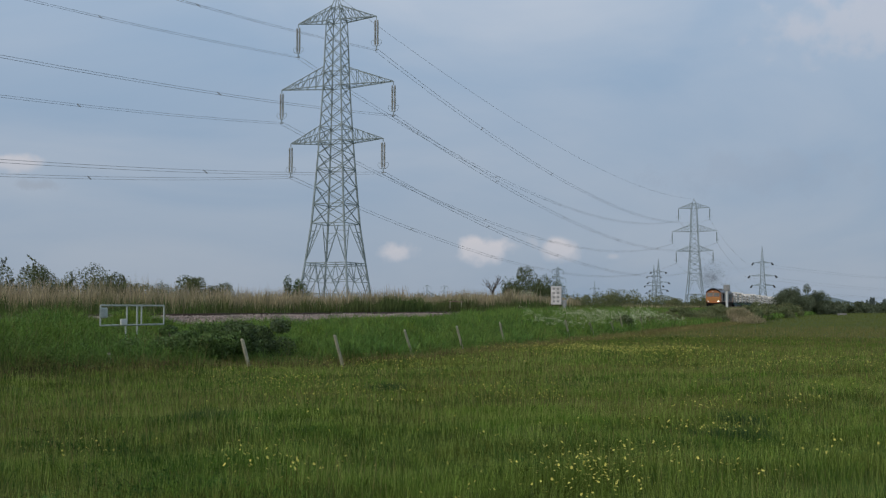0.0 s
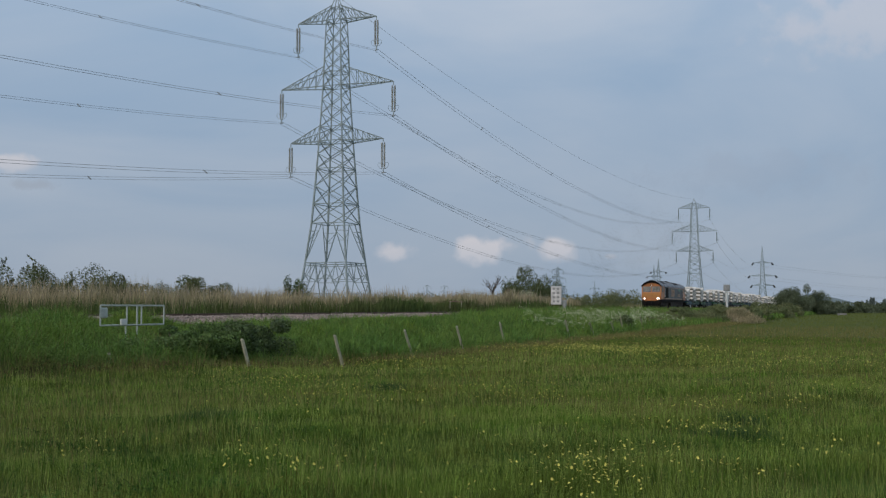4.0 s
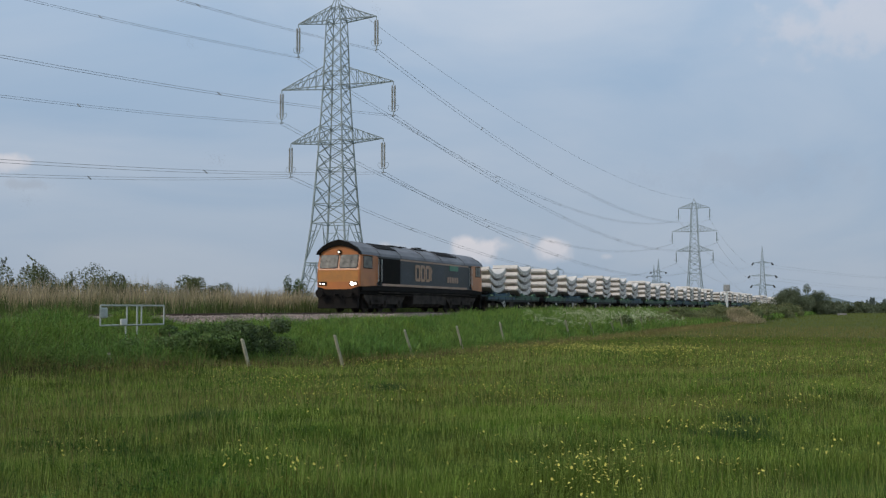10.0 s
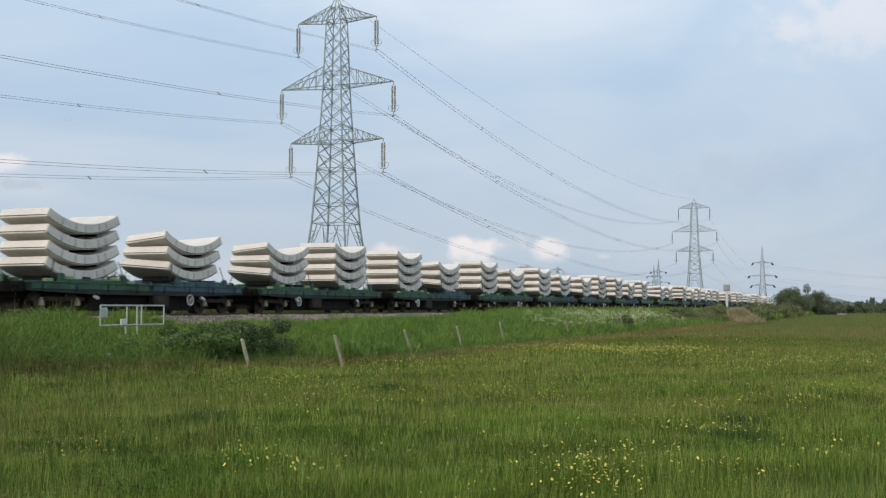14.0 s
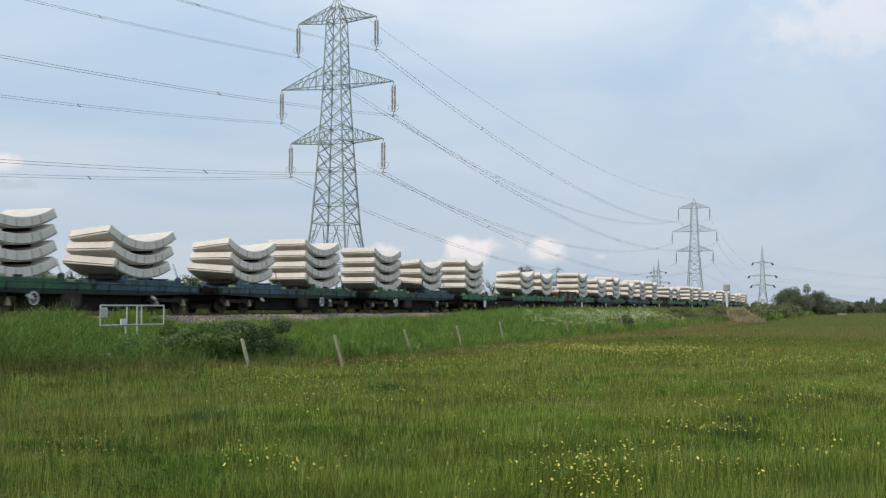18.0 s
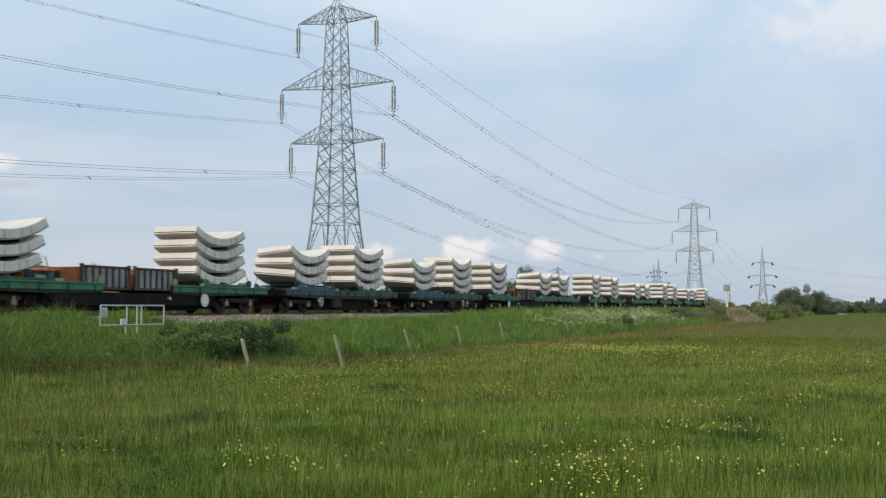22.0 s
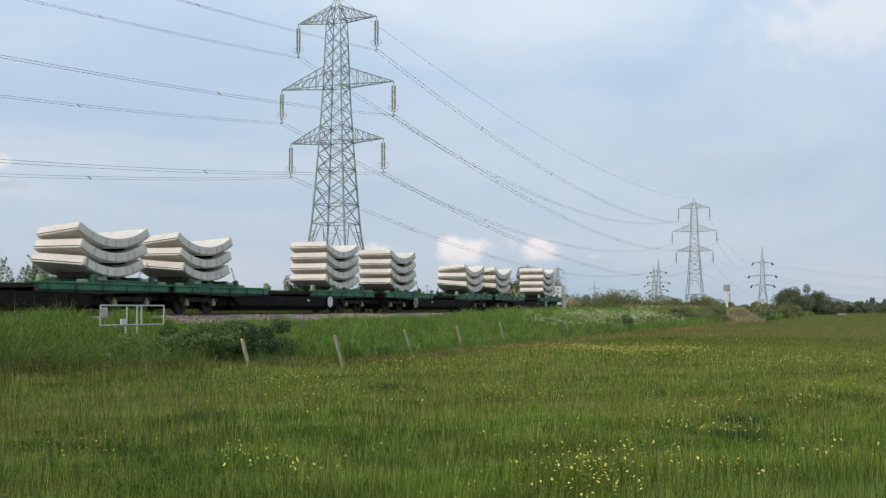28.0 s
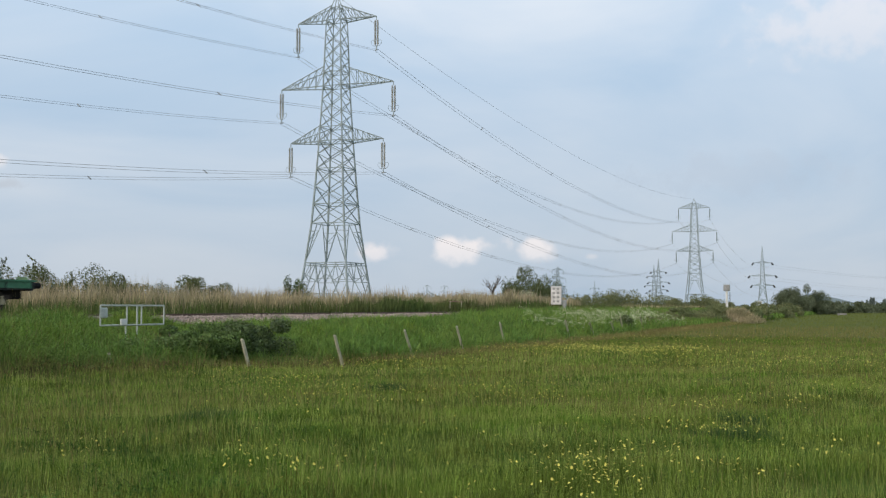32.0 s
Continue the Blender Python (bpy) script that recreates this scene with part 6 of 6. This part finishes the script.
# ---- lineside things ----
M_RAILPAINT = material("pale_galvanised_pipe", (0.47, 0.50, 0.46), 0.6, vary=0.15, scale=3, fine=20)
M_PALECASE = material("faded_white_case", (0.74, 0.72, 0.70), 0.7, vary=0.2, scale=2, fine=9)
def guard_rail():
    """Pipe handrail frame round the culvert head."""
    top = empty("guard_rail", pose(22.43, 17.8, 0))
    for z in (1.18, 1.68):
        bm = bmesh.new()
        rod(bm, (0, 0, z), (2.63, 0, z), 0.021, 8)
        part("rail_pipe", bm, M_RAILPAINT, top)
    for x in (0.0, 1.04, 1.65, 2.63):
        bm = bmesh.new()
        rod(bm, (x, 0, 1.18), (x, 0, 1.68), 0.021, 8)
        part("upright", bm, M_RAILPAINT, top)
    for x, y in ((1.04, 0.03), (1.87, 0.3)):
        bm = bmesh.new()
        rod(bm, (x, y, 0.35), (x, y, 1.18 if y < 0.1 else 1.68), 0.024, 8)
        part("post", bm, M_RAILPAINT, top)
    bm = bmesh.new()
    rod(bm, (1.87, 0.3, 1.68), (1.87, 0.0, 1.68), 0.021, 8)
    part("tie", bm, M_RAILPAINT, top)
    bm = bmesh.new()
    box(bm, (0.06, -0.05, 1.50), (0.30, 0.05, 0.26), 0.03)
    part("end_plate", bm, M_RAILPAINT, top)
    bm = bmesh.new()
    box(bm, (0.85, -0.05, 1.26), (0.24, 0.05, 0.16), 0.01)
    part("notice_plate", bm, M_WHITE, top, "small white plate")
    return tagged(top, "grey galvanised pipe guard rail on the railway bank", "guard rail")


guard_rail()


def louvred_board():
    top = empty("lineside_board", pose(108.6, 29.75, gz(108.6, 29.75)))
    bm = bmesh.new()
    box(bm, (0, 0, 2.05), (0.35, 1.05, 1.85), 0.03)
    cabinet = part("cabinet", bm, M_PALECASE, top, "white painted metal case")
    for k in range(4):
        for y in (-0.22, 0.22):
            bm = bmesh.new()
            box(bm, (-0.19, y, 1.45 + 0.42 * k), (0.03, 0.26, 0.20), 0.01)
            part("vent", bm, M_BOXGREY, cabinet, "dark louvre")
    for y in (-0.4, 0.4):
        bm = bmesh.new()
        box(bm, (0, y, 0.55), (0.12, 0.12, 1.2))
        part("leg", bm, M_GRIME, top)
    bm = bmesh.new()
    box(bm, (0.3, -0.75, 1.0), (0.3, 0.4, 1.2), 0.04)
    part("relay_case", bm, M_GREY, top)
    return tagged(top, "white louvred lineside cabinet on legs beyond the track", "cabinet")


louvred_board()


def post_box(x, y, top_z, size, post_r, label, name="signal_post", mat=M_GREY):
    t = empty(name, pose(x, y, gz(x, y)))
    h = top_z - gz(x, y)
    bm = bmesh.new()
    rod(bm, (0, 0, -0.2), (0, 0, h), post_r, 10)
    part("post", bm, M_WHITE, t, "pale round post")
    bm = bmesh.new()
    box(bm, (0, 0, h + size[2] / 2), size, 0.05)
    head = part("head_box", bm, mat, t)
    bm = bmesh.new()
    box(bm, (-size[0] / 2 - 0.012, 0, h + size[2] / 2), (0.03, size[1] * 0.8, size[2] * 0.75), 0.01)
    part("front_panel", bm, M_BOXGREY, head)
    bm = bmesh.new()
    rod(bm, (0.3, -0.5, 0), (0.3, -0.5, h * 0.95), 0.05, 6)
    for k in range(6):
        rod(bm, (0.3, -0.5, 0.5 + 0.5 * k), (0.3, -0.15, 0.5 + 0.5 * k), 0.025, 5)
    part("ladder", bm, M_GRIME, t)
    return tagged(t, label, "signal")


post_box(200.0, 24.0 - 0.3, 4.7, (0.7, 1.1, 1.15), 0.22, "grey signal back on a pale post beside the line")
post_box(250.0, 22.6, 2.4, (0.6, 0.9, 0.9), 0.1, "small pale equipment box on a post beside the line", "equipment_post", M_WHITE)

# drinking trough far down the field
tr = empty("water_trough", pose(266, 6.1, gz(266, 6.1)))
bm = bmesh.new()
box(bm, (0, 0, 0.35), (1.0, 2.0, 0.4), 0.05)
part("basin", bm, M_SLEEPER, tr)
for y in (-0.7, 0.7):
    bm = bmesh.new()
    box(bm, (0, y, 0.06), (1.0, 0.3, 0.3))
    part("foot", bm, M_SLEEPER, tr)
tagged(tr, "pale concrete cattle trough in the far meadow", "trough")

# stand of dry reed by the fence
x, y = rng.normal(119, 2.3, 9000), rng.normal(13.0, 0.85, 9000)
stand = np.exp(-((x - 119) / 4.0) ** 2 - ((y - 13.0) / 1.5) ** 2)
blades("dry_reed_stand", on_ground(x, y), rng.uniform(1.1, 2.1, 9000) * (0.35 + 0.65 * stand), np.full(9000, 0.06), M_REED, 0.45, "tan stand of dry reed beside the fence", "reeds", droop=0.2)

# barrier pole in the reeds
M_FADED = material("faded_red_paint", (0.34, 0.19, 0.13), 0.7, vary=0.2, scale=3, fine=15)
bp = empty("barrier_pole", pose(82.0, 31.3, gz(82, 31.3)))
bm = bmesh.new()
rod(bm, (0, 0, 1.3), (3.0, -0.1, 1.28), 0.035, 8)
part("bar", bm, M_FADED, bp, "faded red horizontal bar")
for x in (0.2, 2.8):
    bm = bmesh.new()
    rod(bm, (x, 0, -0.1), (x, -0.05, 1.32), 0.025, 6)
    part("stake", bm, M_POST, bp)
tagged(bp, "faded red bar on two stakes by the reeds", "barrier")


def bare_tree(x, y, h, seed):
    top = empty("dead_tree", pose(x, y, gz(x, y)))
    g = random.Random(seed)
    bm = bmesh.new()

    def grow(p, d, length, r, depth):
        e = p + d * length
        rod(bm, p, e, r, 6, r * 0.65)
        if depth == 0:
            return
        for _ in range(3 if depth > 1 else 2):
            nd = (d + Vector((g.uniform(-0.8, 0.8), g.uniform(-0.8, 0.8), g.uniform(-0.1, 0.5)))).normalized()
            grow(p.lerp(e, g.uniform(0.6, 1.0)), nd, length * g.uniform(0.6, 0.8), r * 0.6, depth - 1)

    grow(Vector((0, 0, -0.1)), Vector((0.05, 0.05, 1)).normalized(), h * 0.38, 0.13, 4)
    part("trunk", bm, M_BARK, top)
    return tagged(top, "bare dead tree with forked grey branches", "tree")


bare_tree(128.3, 43.0, 6.2, 11)


# ---- white umbels on the bank and blossom ----
def umbels(name, centres, spread, count, mat, label):
    n = len(centres)
    cs = np.repeat(centres, count, 0) + rng.normal(0, 1, (n * count, 3)) * np.repeat(spread, count)[:, None] * np.array([1, 1, 0.45])
    m = len(cs)
    ang = np.arange(5) * 2 * np.pi / 5
    rr = rng.uniform(0.012, 0.026, m) * np.clip(cs[:, 0] / 75, 0.8, 2.2)
    rim = np.stack([np.cos(ang), np.sin(ang), np.zeros(5)], 1)[None] * rr[:, None, None]
    tilt = rng.normal(0, 0.7, (m, 2))
    rim[:, :, 2] += rim[:, :, 0] * tilt[:, :1] + rim[:, :, 1] * tilt[:, 1:]
    v = np.concatenate([cs[:, None] + [[[0, 0, 0.01]]], cs[:, None] + rim], 1)
    fan = np.array([[0, 1 + k, 1 + (k + 1) % 5] for k in range(5)])
    me = quick_mesh(name, v.reshape(-1, 3), None, (np.arange(m)[:, None, None] * 6 + fan[None]).reshape(-1, 3))
    me.materials.append(mat)
    return tagged(new(name, me), label, "flowers", kind="stuff")


cx = np.concatenate([rng.uniform(55, 66, 34), rng.uniform(66, 81, 48), rng.uniform(83, 89, 22)])
nc, per = len(cx), 7
cy = rng.normal(15.6, 1.1, nc)
x, y = np.repeat(cx, per) + rng.normal(0, 0.4, nc * per), np.repeat(cy, per) + rng.normal(0, 0.35, nc * per)
n = len(x)
z = ground_z(x, y)
hgt = np.repeat(rng.uniform(0.65, 1.15, nc), per) * rng.uniform(0.6, 1.1, n)
umbels("cow_parsley", np.stack([x, y, z + hgt], 1), rng.uniform(0.05, 0.10, n), 12, M_WHITE_FLOWER, "creamy white cow parsley in flower on the bank")
blades("cow_parsley_stalks", np.stack([x, y, z], 1), hgt, np.full(n, 0.03), M_LUSH, 0.03, "green cow parsley stalks", "flowers")
c = np.stack([rng.normal(136.5, 1.4, 40), 41.6 + rng.normal(0, 0.5, 40), rng.uniform(3.0, 4.0, 40)], 1)
umbels("elder_blossom", c, np.full(40, 0.2), 26, M_WHITE_FLOWER, "pale blossom on the bushes beyond the line")


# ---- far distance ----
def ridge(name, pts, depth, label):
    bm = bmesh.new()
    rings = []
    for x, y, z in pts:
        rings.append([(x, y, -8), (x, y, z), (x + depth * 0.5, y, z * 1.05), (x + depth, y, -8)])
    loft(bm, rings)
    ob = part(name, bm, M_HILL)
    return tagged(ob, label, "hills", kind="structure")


ridge("backdrop", [(3500, 900 - 40 * k, 5 + 4 * math.sin(k * 0.31 + 1.1) ** 2 + 34 * math.exp(-((k - 17.9) / 1.2) ** 2) + 24 * math.exp(-((k - 19.8) / 1.6) ** 2)) for k in range(64)], 300, "low hazy blue-grey hills on the horizon")
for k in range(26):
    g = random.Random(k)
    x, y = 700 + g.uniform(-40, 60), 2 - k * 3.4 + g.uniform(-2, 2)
    shrub("woodland_tree", (x, y, 0), (3.0, 2.6, g.uniform(5.5, 8.5)), 1600, 0.42, M_LEAF_HAZE, "distant tall woodland tree, paled by haze", "tree", seed=100 + k, clumps=12, lift=0.15)
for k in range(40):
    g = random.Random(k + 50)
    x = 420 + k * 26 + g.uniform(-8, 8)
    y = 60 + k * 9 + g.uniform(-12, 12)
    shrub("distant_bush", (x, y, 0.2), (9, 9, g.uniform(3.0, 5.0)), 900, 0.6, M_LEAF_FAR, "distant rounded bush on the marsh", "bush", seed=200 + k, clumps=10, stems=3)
shed = empty("farm_shed", pose(485, -3.5, 0))
bm = bmesh.new()
box(bm, (0, 0, 1.3), (5, 3.6, 2.6), 0.03)
part("wall", bm, M_WHITE, shed, "white painted wall")
bm = bmesh.new()
prism(bm, [(-2.8, 2.6), (0, 3.4), (2.8, 2.6), (2.8, 2.5), (0, 3.25), (-2.8, 2.5)], -2.0, 2.0)
part("roof", bm, M_BOXGREY, shed)
tagged(shed, "small white farm shed beyond the field hedge", "shed")


# ---- exhaust haze: drifting specks of soot behind the engine ----
M_SOOT = material("soot_specks", (0.06, 0.055, 0.055), 0.9, vary=0.1, scale=1, fine=5, spec=0.05)
g = np.random.default_rng(5)
for k in range(10):
    dx, dy, rise = g.uniform(-5, 7), g.uniform(-2, 6), g.uniform(-0.5, 5)
    count = 2400
    c = g.normal(0, 1, (count, 3)) * np.array((2.4, 1.1, 1.3))
    d1, d2 = g.normal(0, 0.02, (count, 3)), g.normal(0, 0.02, (count, 3))
    me = quick_mesh("exhaust_haze", np.stack([c, c + d1, c + d2], 1).reshape(-1, 3), None, np.arange(count * 3).reshape(-1, 3))
    me.materials.append(M_SOOT)
    hz = tagged(new("exhaust_haze", me), "thin dark exhaust haze drifting behind the engine", "smoke", kind="stuff")
    path = ((0, 217, 28.3, 7.0, 0.25), (2, 196, 29.5, 7.8, 0.6), (3.5, 184, 32, 9, 1.3), (6, 180, 46, 14, 8), (8, 205, 80, 26, 20), (12, 300, 190, 60, 40), (END, 900, 1100, 330, 120))
    DRIFTING.append((hz, [(t, pose(x + dx * g_, y + dy * g_, z + rise * g_)) for t, x, y, z, g_ in path]))


motions()
